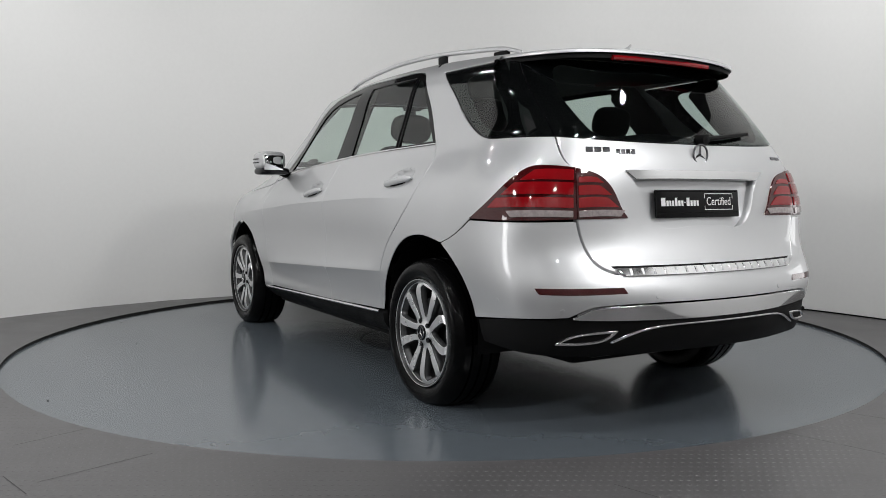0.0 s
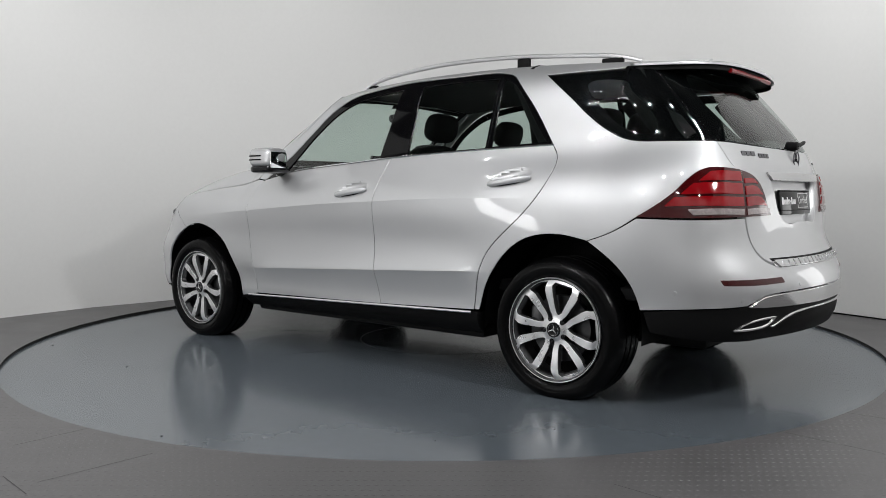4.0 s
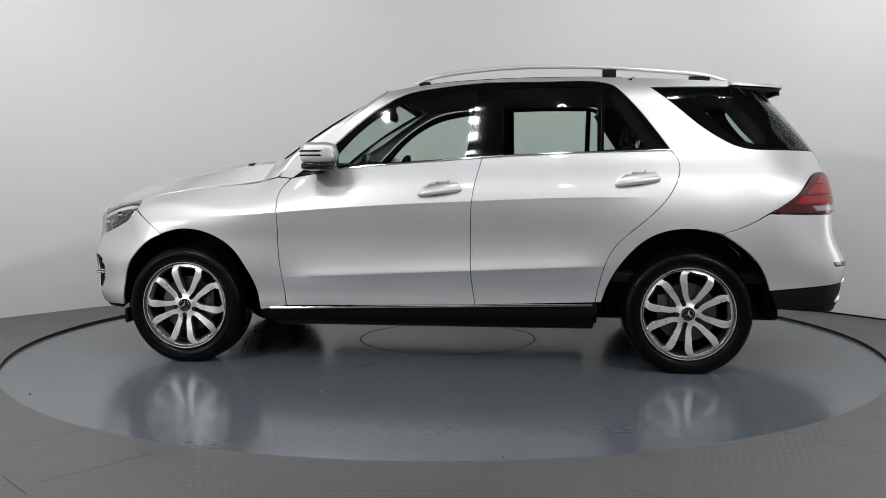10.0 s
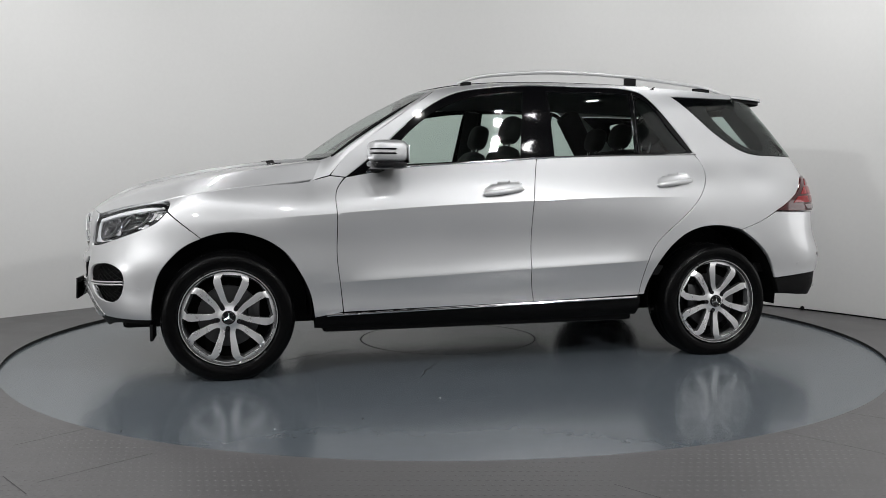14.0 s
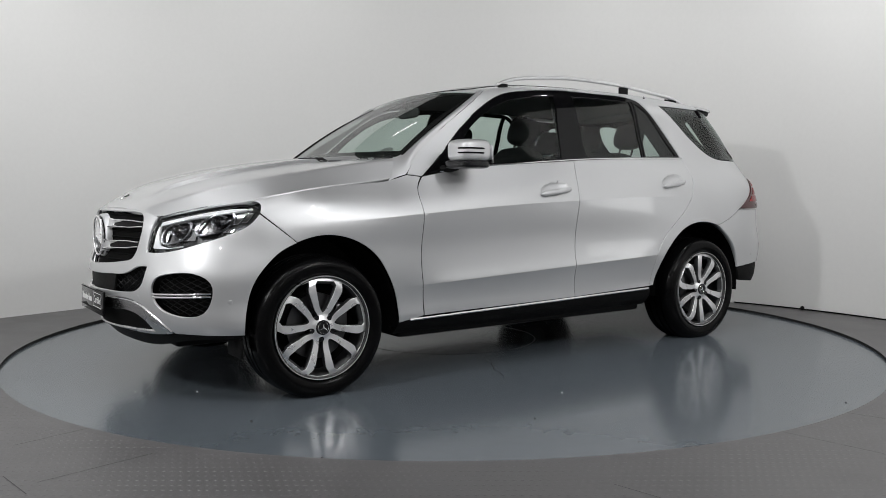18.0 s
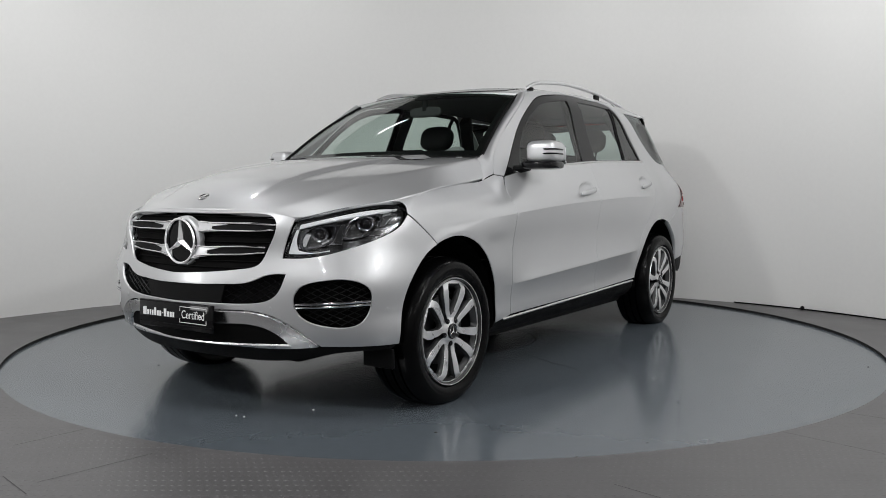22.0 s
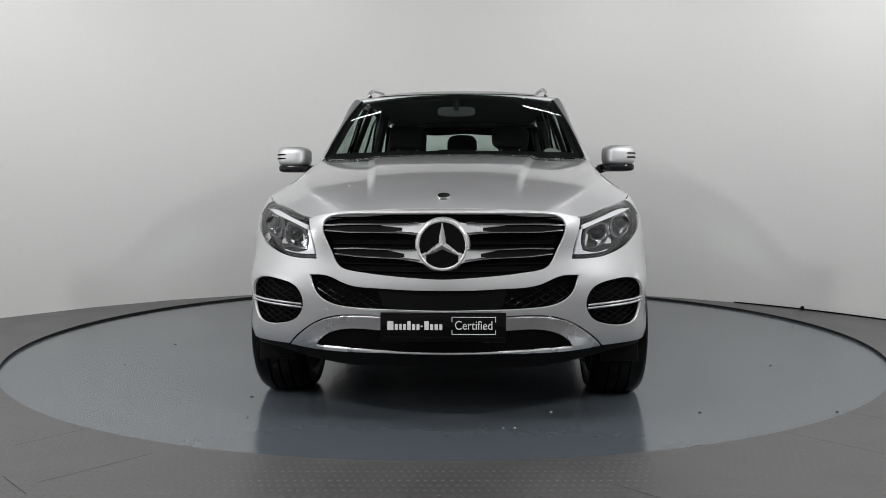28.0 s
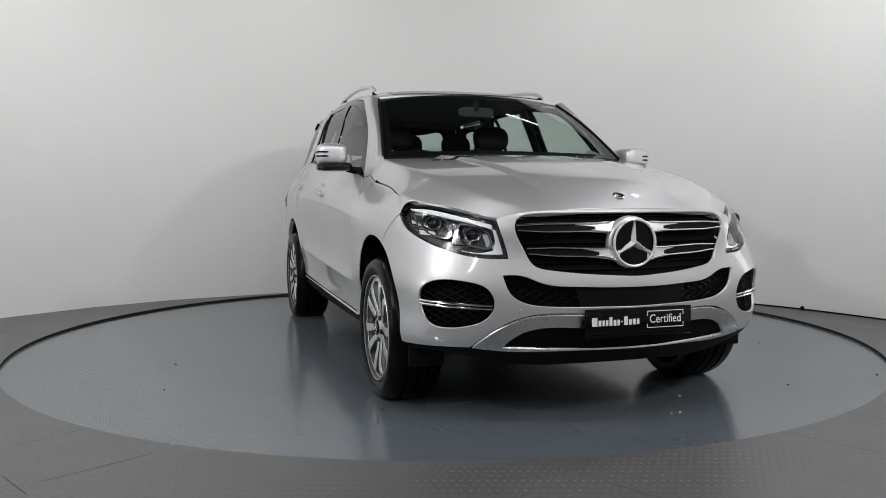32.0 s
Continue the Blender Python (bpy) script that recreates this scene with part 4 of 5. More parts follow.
solid("bonnet_badge", [tuple(tilt @ Vector(a)) for a in v], f, CHROME, bonnet, "small round chrome badge")


def screen(a, b):
    """The windscreen: a across, b up the glass, both in metres."""
    a, b = (np.atleast_1d(np.asarray(k, float)) for k in (a, b))
    w, v = a / 0.68, b / 0.75
    base = np.stack([1.005 - 0.120 * w ** 2, 0.745 * w, 1.224 - 0.015 * w ** 2], -1)
    top = np.stack([0.318 - 0.058 * w ** 2, 0.617 * w, 1.642 - 0.038 * w ** 2], -1)
    return base + (top - base) * v[:, None] + (np.sin(np.clip(v, 0, 1) * math.pi) * 0.022)[:, None] * np.array([0.5, 0, 0.86])


SCREEN = both([(0, 0.755), (0.4, 0.755), (0.68, 0.755, 1), (0.68, 0.0, 1), (0.4, -0.01), (0, -0.01)])
panel("windscreen", SCREEN, screen, GLASS, car, depth=0.004, step=0.05, centre=(-0.2, 1.0), label="tinted windscreen")
panel("windscreen_border", SCREEN, screen, BLACK_PLASTIC, car, sink=0.005, depth=0.003, gap=-0.004, centre=(-0.2, 1.0), label="black windscreen border",
      holes=[both([(0, 0.68), (0.07, 0.68, 1), (0.09, 0.715, 1), (0.4, 0.715), (0.645, 0.712, 1), (0.645, 0.045, 1), (0.3, 0.035), (0, 0.035)])])
DISC_PAPER = material("pale_paper", (0.22, 0.22, 0.22), 0.6)
for s in (1, -1):
    b = np.linspace(0.0, 0.75, 14)
    solid("screen_seal", *tube(screen(np.full(14, s * 0.683), b), 0.009, 8), BLACK_PLASTIC, car, "black rubber strip beside the windscreen")
oval = [(0.53 + 0.042 * math.cos(a), 0.062 + 0.030 * math.sin(a)) for a in np.linspace(0, 2 * math.pi, 16, endpoint=False)]
panel("screen_disc", oval, screen, DISC_PAPER, car, sink=0.012, depth=0.002, gap=0, step=0.02, edge=0.01, centre=(-0.2, 1.0), label="pale oval paper disc behind the windscreen")
for s in (1, -1):
    n = 26
    outer = evenly([(1.012, 1.068), (0.985, 1.081), (0.945, 1.094), (0.902, 1.105), (0.80, 1.225), (0.60, 1.375), (0.42, 1.50), (0.27, 1.606)], n)
    a = skin(outer[:, 0], outer[:, 1])
    a[0, 1] -= 0.010
    b = evenly([(0.955, 0.757, 1.186), (0.928, 0.759, 1.197), (0.885, 0.748, 1.214), (0.675, 0.704, 1.352), (0.465, 0.661, 1.482), (0.262, 0.618, 1.607)], n)
    rows = []
    for k in np.linspace(0, 1, 8):
        bulge = (0.017 * math.sin(k * math.pi) * np.clip(np.arange(n) / 6, 0, 1))[:, None]
        rows.append(a + (b - a) * k + bulge * np.array([0.45, 0.55, 0.7]))
    rows.append(b + np.array([-0.012, -0.004, -0.02]))
    v = np.concatenate(rows) * (1, s, 1)
    f = grid_faces(len(rows), n)
    solid("windscreen_pillar", v, [q[::-1] for q in f] if s < 0 else f, SILVER, car, sharp=50)

panel("cowl", both([(0, 1.07), (0.45, 1.04), (0.80, 0.985, 1), (0.78, 0.86, 1), (0.4, 0.93), (0, 0.96)]), swap(hood), BLACK_PLASTIC, car, sink=0.016, depth=0.006, centre=(0.8, 0.5), label="black cowl under the windscreen")
ROOF_EDGE = [(float(side_y(x, z)[0]), x) for x, z in zip(CANT_X[::-1], CANT_Z[::-1]) if x > -1.7]
panel("roof", both([(0, 0.318), (0.3, 0.308), (0.60, 0.276), (ROOF_EDGE[0][0], 0.27, 1)] + ROOF_EDGE[1:] + [(float(side_y(-1.70, 1.636)[0]), -1.70, 1), (0.3, -1.70), (0, -1.70)]), swap(roof), SILVER, car, step=0.06, depth=0.02, centre=(0.8, 1.0))


panel("sunroof", both([(0, 0.285), (0.40, 0.268), (0.515, 0.235, 1), (0.515, -1.12, 1), (0, -1.13)]), swap(roof), BLACK_GLOSS, car, sink=-0.003, step=0.08, depth=0.006, centre=(0.8, 1.0), label="black glass sunroof")


def spoiler_top(y, x):
    p = roof(x, y)
    d = np.clip((-1.72 - np.asarray(x, float)) / 0.4, 0, 1)
    p[:, 2] += 0.016 * d * (1 - np.clip(np.abs(y) / 0.62, 0, 1) ** 2)
    return p


SPOILER = both([(0, -1.705), (0.3, -1.705), (0.645, -1.705, 1), (0.655, -1.765, 1), (0.640, -1.86), (0.600, -1.95), (0.53, -2.02), (0.43, -2.06), (0.3, -2.082), (0, -2.095)])
spoiler = panel("roof_spoiler", SPOILER, spoiler_top, SILVER, car, depth=0.016, step=0.05, centre=(0.8, 1.0))
panel("spoiler_underside", SPOILER, spoiler_top, BLACK_PLASTIC, spoiler, sink=0.018, depth=0.022, step=0.05, gap=0.014, centre=(0.8, 1.0))
q = np.linspace(-0.30, 0.30, 20)
p = spoiler_top(q, np.full(20, -2.068)) - np.array([0, 0, 0.038])
solid("brake_light", *tube(p, 0.012, 8), RED, spoiler, "red high brake light")
v, f = merge(tube([(-1.80, 0, 1.66), (-1.835, 0, 1.69), (-1.865, 0, 1.713)], [0.026, 0.015, 0.005], 8, 1.0, (0, 1, 0)))
solid("roof_aerial", [(x, y * 0.45, z) for x, y, z in v], f, SILVER, car)
for s in (1, -1):
    path = resample([(0.115, 0.600, 1.660), (0.02, 0.594, 1.695), (-0.15, 0.588, 1.724), (-0.4, 0.582, 1.746), (-0.75, 0.575, 1.751), (-1.05, 0.566, 1.739), (-1.4, 0.552, 1.710), (-1.62, 0.540, 1.682), (-1.715, 0.534, 1.655)], 40) * (1, s, 1)
    rail = solid("roof_rail", *tube(path, np.r_[np.linspace(0.010, 0.015, 4), np.full(32, 0.015), np.linspace(0.015, 0.010, 4)], 10, 0.8), RAIL_M, car, "satin silver roof rail")
    for x, w in ((-1.04, 0.08), (-1.56, 0.12), (0.055, 0.07)):
        zt = float(spline(path[::-1, 0], path[::-1, 2], np.array([x]))[0])
        yt = float(spline(path[::-1, 0], path[::-1, 1], np.array([x]))[0])
        zb = float(roof(x, yt)[0, 2]) - 0.01
        solid("rail_foot", *box(x, yt, (zt - 0.010 + zb) / 2, w, 0.018, max(0.012, zt - 0.010 - zb), 0.005), BLACK_PLASTIC, rail, "black rail foot")

# tail
QWIN = [(-1.268, 1.605, 1), (-1.5, 1.604), (-1.75, 1.602), (-2.135, 1.594, 1), (-2.205, 1.45), (-2.297, 1.24, 1), (-1.96, 1.244), (-1.74, 1.266), (-1.58, 1.349), (-1.44, 1.469)]
panel("rear_quarter_window", QWIN, skin, GLASS_REAR, pair, side=0, sink=0.002, depth=0.004, label="dark tinted wraparound window")
panel("quarter_border", QWIN, skin, BLACK_TRIM, pair, side=0, sink=0.008, depth=0.003, gap=-0.004, label="black window border",
      holes=[[(-1.50, 1.545), (-1.72, 1.545), (-1.86, 1.50), (-1.99, 1.33), (-1.97, 1.285), (-1.86, 1.275), (-1.73, 1.31), (-1.60, 1.40)]])
RGLASS = both([(0, 1.60), (0.45, 1.60), (0.893, 1.594, 1), (0.835, 1.45), (0.746, 1.24, 1), (0.4, 1.222), (0, 1.216)])
tailgate = panel("tailgate", both([(0, 1.214), (0.4, 1.219), (0.743, 1.235, 1), (0.68, 1.125), (0.648, 1.09), (0.632, 0.90), (0.625, 0.85), (0.605, 0.775), (0.56, 0.705), (0.50, 0.677, 1), (0.2, 0.674), (0, 0.674)]), tail, SILVER, car,
      holes=[both([(0, 1.085), (0.2, 1.085), (0.395, 1.083, 1), (0.345, 1.02), (0.295, 0.895), (0.255, 0.862), (0.1, 0.858), (0, 0.858)])], depth=0.045)
panel("tailgate_window", RGLASS, tail, GLASS_REAR, tailgate, sink=0.002, depth=0.004, label="dark tinted rear window")
panel("tailgate_border", RGLASS, tail, BLACK_TRIM, tailgate, sink=0.008, depth=0.003, gap=-0.004, holes=[both([(0, 1.57), (0.45, 1.568), (0.66, 1.545), (0.67, 1.50), (0.60, 1.32), (0.555, 1.265), (0.3, 1.250), (0, 1.247)])], label="black window border")
panel("plate_recess", both([(0, 1.10), (0.42, 1.10), (0.36, 0.98), (0.30, 0.85), (0, 0.84)]), tail, SILVER, tailgate, sink=0.042, depth=0.003)
panel("tailgate_bar", both([(0, 1.094), (0.2, 1.094), (0.408, 1.092, 1), (0.362, 1.058, 1), (0.2, 1.060), (0, 1.060)]), tail, CHROME, tailgate, sink=-0.010, depth=0.03, gap=0.0, label="chrome bar over the plate")
# emblem and badges are chrome; the dark tone puts their reflection into the colour
star("emblem", (-2.302, -0.008, 1.168), 0.043, 0.005, tailgate, LAMP_RIM, -1)
for qa, qb, z in ((0.60, 0.475, 1.180), (0.45, 0.35, 1.172), (-0.565, -0.66, 1.163)):
    count = 2 if qa < 0 else 4 if qa < 0.5 else 3
    for k in range(count):
        a, b = (qa + (qb - qa) * t for t in (k / count + 0.04, (k + 1) / count - 0.04))
        h = 0.0095 if qa > 0 else 0.006
        panel("model_badge", [(a, z - h, 1), (a, z + h, 1), (b, z + h, 1), (b, z - h, 1)], tail, LAMP_RIM, tailgate, sink=-0.004, depth=0.006, gap=0, label="small chrome badge bar with a dark reflection in its colour")
wp = tail(np.linspace(-0.06, -0.40, 14), np.linspace(1.238, 1.275, 14)) - np.array([0.022, 0, 0])
wiper = solid("rear_wiper", *tube(wp, np.linspace(0.016, 0.010, 14), 8, 0.8), BLACK_PLASTIC, tailgate, "black rear wiper")
v, f = lathe([(0.001, -0.04), (0.022, -0.035), (0.026, 0.0), (0.026, 0.03)], 20, "x", tuple(tail(-0.05, 1.235)[0]))
solid("wiper_hub", v, f, BLACK_PLASTIC, wiper)

REVERSE_LAMP = material("ribbed_clear_plastic", (0.30, 0.26, 0.26), 0.2, 0.2, 0.6, 0.35, 60, 400, 0.5, 180)
TL_OUT = [(1.172, 0.892, 1), (1.085, 0.940), (0.99, 0.998), (0.90, 1.065), (0.835, 1.104), (0.75, 1.111), (0.643, 1.102, 1), (0.636, 0.893, 1), (0.9, 0.889)]
TL_IN = [(0.640, 1.100, 1), (0.53, 1.066), (0.466, 0.998), (0.430, 0.930), (0.404, 0.895, 1), (0.633, 0.893, 1)]
def band(q0, q1, z0, z1, slope):
    """A strip across a lamp, from z0 to z1, whose outer end is cut on the slant."""
    return [(q0, z0, 1), (q0, z1, 1), ((q0 + q1) / 2, z1 + 0.003), (q1 - slope * (z1 - z0), z1, 1), (q1, z0, 1), ((q0 + q1) / 2, z0 + 0.003)]


for s in (1, -1):
    m = lambda pts: [(s * p[0], *p[1:]) for p in pts]
    for loop, parent, q0, ends in ((TL_OUT, car, 0.650, (0.86, 0.95, 1.035, 0.90)), (TL_IN, tailgate, 0.630, (0.525, 0.487, 0.452, 0.446))):
        tl = panel("tail_lamp", m(loop), tail, RED_DARK, parent, sink=-0.008, depth=0.03, gap=0.001, step=0.016, edge=0.012, label="red tail lamp")
        o = 1 if q0 > 0.64 else -1
        for k, (z0, z1) in enumerate(((1.050, 1.090) if o > 0 else (1.040, 1.060), (0.992, 1.038) if o > 0 else (0.990, 1.026), (0.940, 0.978))):
            panel("lamp_band", m(band(q0 + 0.001 * o, ends[k], z0, z1, 1.4 * o)), tail, RED, tl, sink=-0.0125, depth=0.004, gap=0.0, step=0.014, edge=0.012, label="bright red band")
        panel("reversing_light", m(band(q0 + 0.002 * o, ends[3], 0.902, 0.926, -1.0 * o)), tail, REVERSE_LAMP, tl, sink=-0.0125, depth=0.004, gap=0.0, step=0.012, edge=0.01, label="clear reversing light")

panel("rear_bumper", both([(0, 0.668), (0.2, 0.668), (0.50, 0.670, 1), (0.565, 0.70), (0.61, 0.775), (0.637, 0.886, 1), (0.9, 0.883), (1.175, 0.886, 1), (1.295, 0.82), (1.42, 0.775, 1), (1.315, 0.702), (1.232, 0.622), (1.18, 0.530), (1.160, 0.464, 1),
      (1.0, 0.480), (0.875, 0.490), (0.76, 0.496), (0.70, 0.500, 1), (0.66, 0.520), (0.62, 0.537), (0.56, 0.546), (0.45, 0.550), (0.3, 0.552), (0.15, 0.552), (0, 0.552)]), tail, SILVER, car, depth=0.035)
# black strip painted in place of the shaded gap under the tailgate
panel("sill_gap_dark", both([(0, 0.700), (0.3, 0.700), (0.52, 0.702, 1), (0.50, 0.686, 1), (0.2, 0.686), (0, 0.686)]), tail, BLACK_PLASTIC, car, sink=-0.002, depth=0.006, gap=0.0, label="black strip standing in for the dark gap over the load sill")
step = panel("bumper_step", both([(0, 0.692), (0.3, 0.692), (0.515, 0.694, 1), (0.475, 0.658, 1), (0.2, 0.656), (0, 0.656)]), tail, CHROME, car, sink=-0.012, depth=0.02, label="ribbed bright load sill plate")
for k in range(-9, 10):
    a = k * 0.05
    panel("rib", [(a - 0.004, 0.664, 1), (a - 0.004, 0.686, 1), (a + 0.004, 0.686, 1), (a + 0.004, 0.664, 1)], tail, SATIN, step, sink=-0.0145, depth=0.003, gap=0)
panel("diffuser", both([(0, 0.545), (0.3, 0.542), (0.60, 0.53), (0.70, 0.500), (0.875, 0.487), (1.15, 0.458, 1), (1.12, 0.36, 1), (0.85, 0.335), (0.5, 0.33), (0.2, 0.335), (0, 0.335)]), tail, BLACK_PLASTIC, car, sink=0.008, depth=0.08, label="black plastic rear diffuser")
panel("bumper_trim", both([(0, 0.549), (0.15, 0.549), (0.3, 0.548), (0.45, 0.546), (0.56, 0.542), (0.62, 0.533), (0.66, 0.514), (0.695, 0.492, 1), (0.64, 0.488), (0.50, 0.482), (0.3, 0.480), (0.15, 0.479), (0, 0.479)]), tail, CHROME, car, sink=-0.003, depth=0.03, label="bright metal bumper trim")
panel("lower_trim", both([(0, 0.466), (0.15, 0.466), (0.3, 0.463), (0.43, 0.447), (0.50, 0.422), (0.56, 0.392, 1), (0.545, 0.390, 1), (0.49, 0.415), (0.42, 0.438), (0.3, 0.453), (0.15, 0.456), (0, 0.456)]), tail, CHROME, car, sink=-0.004, depth=0.03, label="bright metal lower trim")
for s in (1, -1):
    m = lambda pts: [(s * p[0], *p[1:]) for p in pts]
    almond = [(0.754, 0.389, 1), (0.70, 0.418), (0.63, 0.434), (0.530, 0.441, 1), (0.565, 0.408), (0.63, 0.391)]
    hole = [(0.645 + (p[0] - 0.645) * 0.90, 0.414 + (p[1] - 0.414) * 0.80, *p[2:]) for p in almond]
    tip = panel("exhaust_tip", m(almond), tail, CHROME, car, holes=[m(hole)], sink=-0.002, depth=0.05, gap=0.0, label="chrome exhaust trim")
    panel("reflector", m([(0.812, 0.622, 1), (0.65, 0.622), (0.487, 0.622, 1), (0.472, 0.592, 1), (0.65, 0.590), (0.795, 0.592, 1)]), tail, RED_DARK, car, sink=-0.001, depth=0.008, label="red rear reflector")
    for fn, q, z in ((tail, 1.0, 0.555), (tail, 0.72, 0.527), (tail, 0.36, 0.58), (front, 1.03, 0.50), (front, 0.55, 0.505)):
        c = fn(s * q, z)[0]
        n = normals_of(fn, np.array([[s * q, z]]))[0]
        n = n if n @ (c - np.array([0.6 * c[0], 0, z])) > 0 else -n
        turn = Vector(n).to_track_quat("Z", "Y").to_matrix().to_4x4()
        v, f = lathe([(0.001, 0.0015), (0.010, 0.001), (0.012, -0.004)], 16, "z")
        solid("parking_sensor", [tuple(Matrix.Translation(c) @ turn @ Vector(a)) for a in v], f, SILVER, car)

# door handles and mirrors
for i, s in enumerate((1, -1)):
    for door, (x0, z0) in ((front_doors[i], HANDLES[0]), (rear_doors[i], HANDLES[1])):
        panel("handle_cup", cup_line(x0, z0), cup(x0, z0), SILVER, door, side=s, sink=0.0015, depth=0.003, step=0.012, edge=0.012, gap=-0.001)
        xs = np.linspace(x0 + 0.122, x0 - 0.125, 22)
        zs = z0 - 0.019 - (xs - x0) * 0.13
        out = 0.004 + 0.020 * np.sin(np.linspace(0.04, 0.97, 22) * math.pi) ** 0.6
        p = np.stack([xs, side_y(xs, zs) + out, zs], -1) * (1, s, 1)
        r = np.r_[0.004, 0.0075, 0.0095, np.full(16, 0.0092), 0.0088, 0.0070, 0.004]
        solid("door_handle", *tube(p, r, 12, 1.75), SILVER, door, "silver door handle")
        # dark rod in the cup that stands in for the shade behind the handle
        xs = np.linspace(x0 + 0.075, x0 - 0.085, 14)
        zs = z0 - 0.034 - (xs - x0) * 0.13
        p = np.stack([xs, side_y(xs, zs) - 0.006, zs], -1) * (1, s, 1)
        solid("handle_gap_shade", *tube(p, 0.0045, 6), BLACK_PLASTIC, door)
    yaw = Matrix.Rotation(s * 0.10, 4, "Z")
    mir = solid("wing_mirror", *soft_box(0.605, s * 0.991, 1.230, 0.205, 0.178, 0.124, 4.2, yaw, 22), SILVER, car, "silver wing mirror with black base")
    solid("mirror_base", *soft_box(0.607, s * 0.974, 1.158, 0.200, 0.207, 0.052, 4.2, yaw, 16), BLACK_GLOSS, mir, "black mirror base")
    solid("mirror_arm", *tube([(0.62, s * 0.90, 1.150), (0.64, s * 0.865, 1.138), (0.66, s * 0.82, 1.135)], [0.032, 0.030, 0.034], 10, 0.7), BLACK_PLASTIC, mir)
    solid("mirror_glass", *box(0.505, s * 0.993, 1.214, 0.006, 0.138, 0.100, 0.003, Matrix.Rotation(s * 0.12, 4, "Z")), material("mirror_silvering", (0.85, 0.86, 0.87), 0.02, 1.0, 0, 0.0, rough_var=0.0) if s > 0 else bpy.data.materials["mirror_silvering"], mir, "mirror glass")
    for dz in (0.014, -0.010):
        p = []
        for a in np.linspace(0.25, 1.85, 18):
            k = (abs(math.cos(a)) ** 4.2 + abs(math.sin(a)) ** 4.2) ** (-1 / 4.2)
            p.append(tuple(yaw @ Vector((0.1035 * k * math.cos(a), s * 0.090 * k * math.sin(a), 0)) + Vector((0.605, s * 0.991, 1.226 + dz))))
        solid("indicator_strip", *tube(p, np.r_[0.001, np.full(16, 0.005), 0.001], 6), BLACK_GLOSS, mir)

# number-plate boards with a lettered word in a frame; the word before it stands as a row of bars
WORD_W = (0.025, 0.013, 0.010, 0.012, 0.014, 0.013, 0.012, 0.009, 0.018, 0.013, 0.014, 0.012)
WORD_T = (2, 1, 1, 1, 2, 1, 1, 0, 2, 1, 1, 1)


def board(name, m, parent):
    b = solid(name, *box(0, 0, 0, 0.012, 0.515, 0.122, 0.004), BLACK_TRIM, parent, "black show plate with white lettering")
    b.matrix_local = m
    solid("plate_frame", *merge(box(0.0065, 0, 0.0555, 0.003, 0.505, 0.004, 0), box(0.0065, 0, -0.040, 0.003, 0.505, 0.003, 0)), BLACK_PLASTIC, b)
    word = bpy.data.curves.new("word", "FONT")
    word.body, word.size, word.align_x, word.align_y, word.extrude = "Certified", 0.052, "CENTER", "CENTER", 0.0004
    tmp = new("tmp", word)
    dg = bpy.context.evaluated_depsgraph_get()
    me = bpy.data.meshes.new_from_object(tmp.evaluated_get(dg))
    bpy.data.objects.remove(tmp)
    me.materials.clear()
    me.materials.append(WHITE_PAINT)
    me.transform(Matrix.Translation((0.0068, 0.126, 0.008)) @ Matrix(((0, 0, 1, 0), (0.84, 0, 0, 0), (0, 1, 0, 0), (0, 0, 0, 1))))
    w = new("lettering", me)
    w.parent = b
    tagged(w, "white word in a thin frame")
    solid("lettering_frame", *merge(*[box(0.0066, y, z, 0.001, sy, sz, 0) for y, z, sy, sz in ((0.126, 0.043, 0.180, 0.003), (0.126, -0.027, 0.180, 0.003), (0.037, 0.033, 0.003, 0.020), (0.215, 0.033, 0.003, 0.020), (0.037, -0.018, 0.003, 0.016), (0.215, -0.018, 0.003, 0.016))]), WHITE_PAINT, b)
    y = -0.228
    for wide, tall in zip(WORD_W, WORD_T):
        z0, z1 = (0.003, 0.008) if tall == 0 else (-0.010, 0.014 if tall == 1 else 0.026)
        solid("lettering_bar", *box(0.0066, y + wide / 2, (z0 + z1) / 2, 0.001, wide, z1 - z0, 0), WHITE_PAINT, b)
        y += wide + 0.0055
    return b


board("front_plate", Matrix.Translation((2.327, 0.004, 0.452)) @ Matrix.Rotation(-0.03, 4, "Y"), car)
board("rear_plate", Matrix.Translation((-2.302, 0.003, 0.952)) @ Matrix.Rotation(math.pi, 4, "Z") @ Matrix.Rotation(-0.10, 4, "Y"), car)

# wheels
TYRE_R, RIM_R = 0.347, 0.254


def dish(x, z):
    x, z = (np.atleast_1d(np.asarray(a, float)) for a in (x, z))
    r = np.hypot(x, z)
    y = -0.018 + 0.016 * ramp(r, 0.05, 0.20) - 0.012 * ramp(r, 0.215, 0.25) + 0.012 * (1 - ramp(r, 0.03, 0.07))
    return np.stack([x, y, z], -1)


def dish_right(x, z):
    return dish(x, z) * np.array([1, -1, 1])


def polar(r, deg):
    return r * math.cos(radians(deg)), r * math.sin(radians(deg))


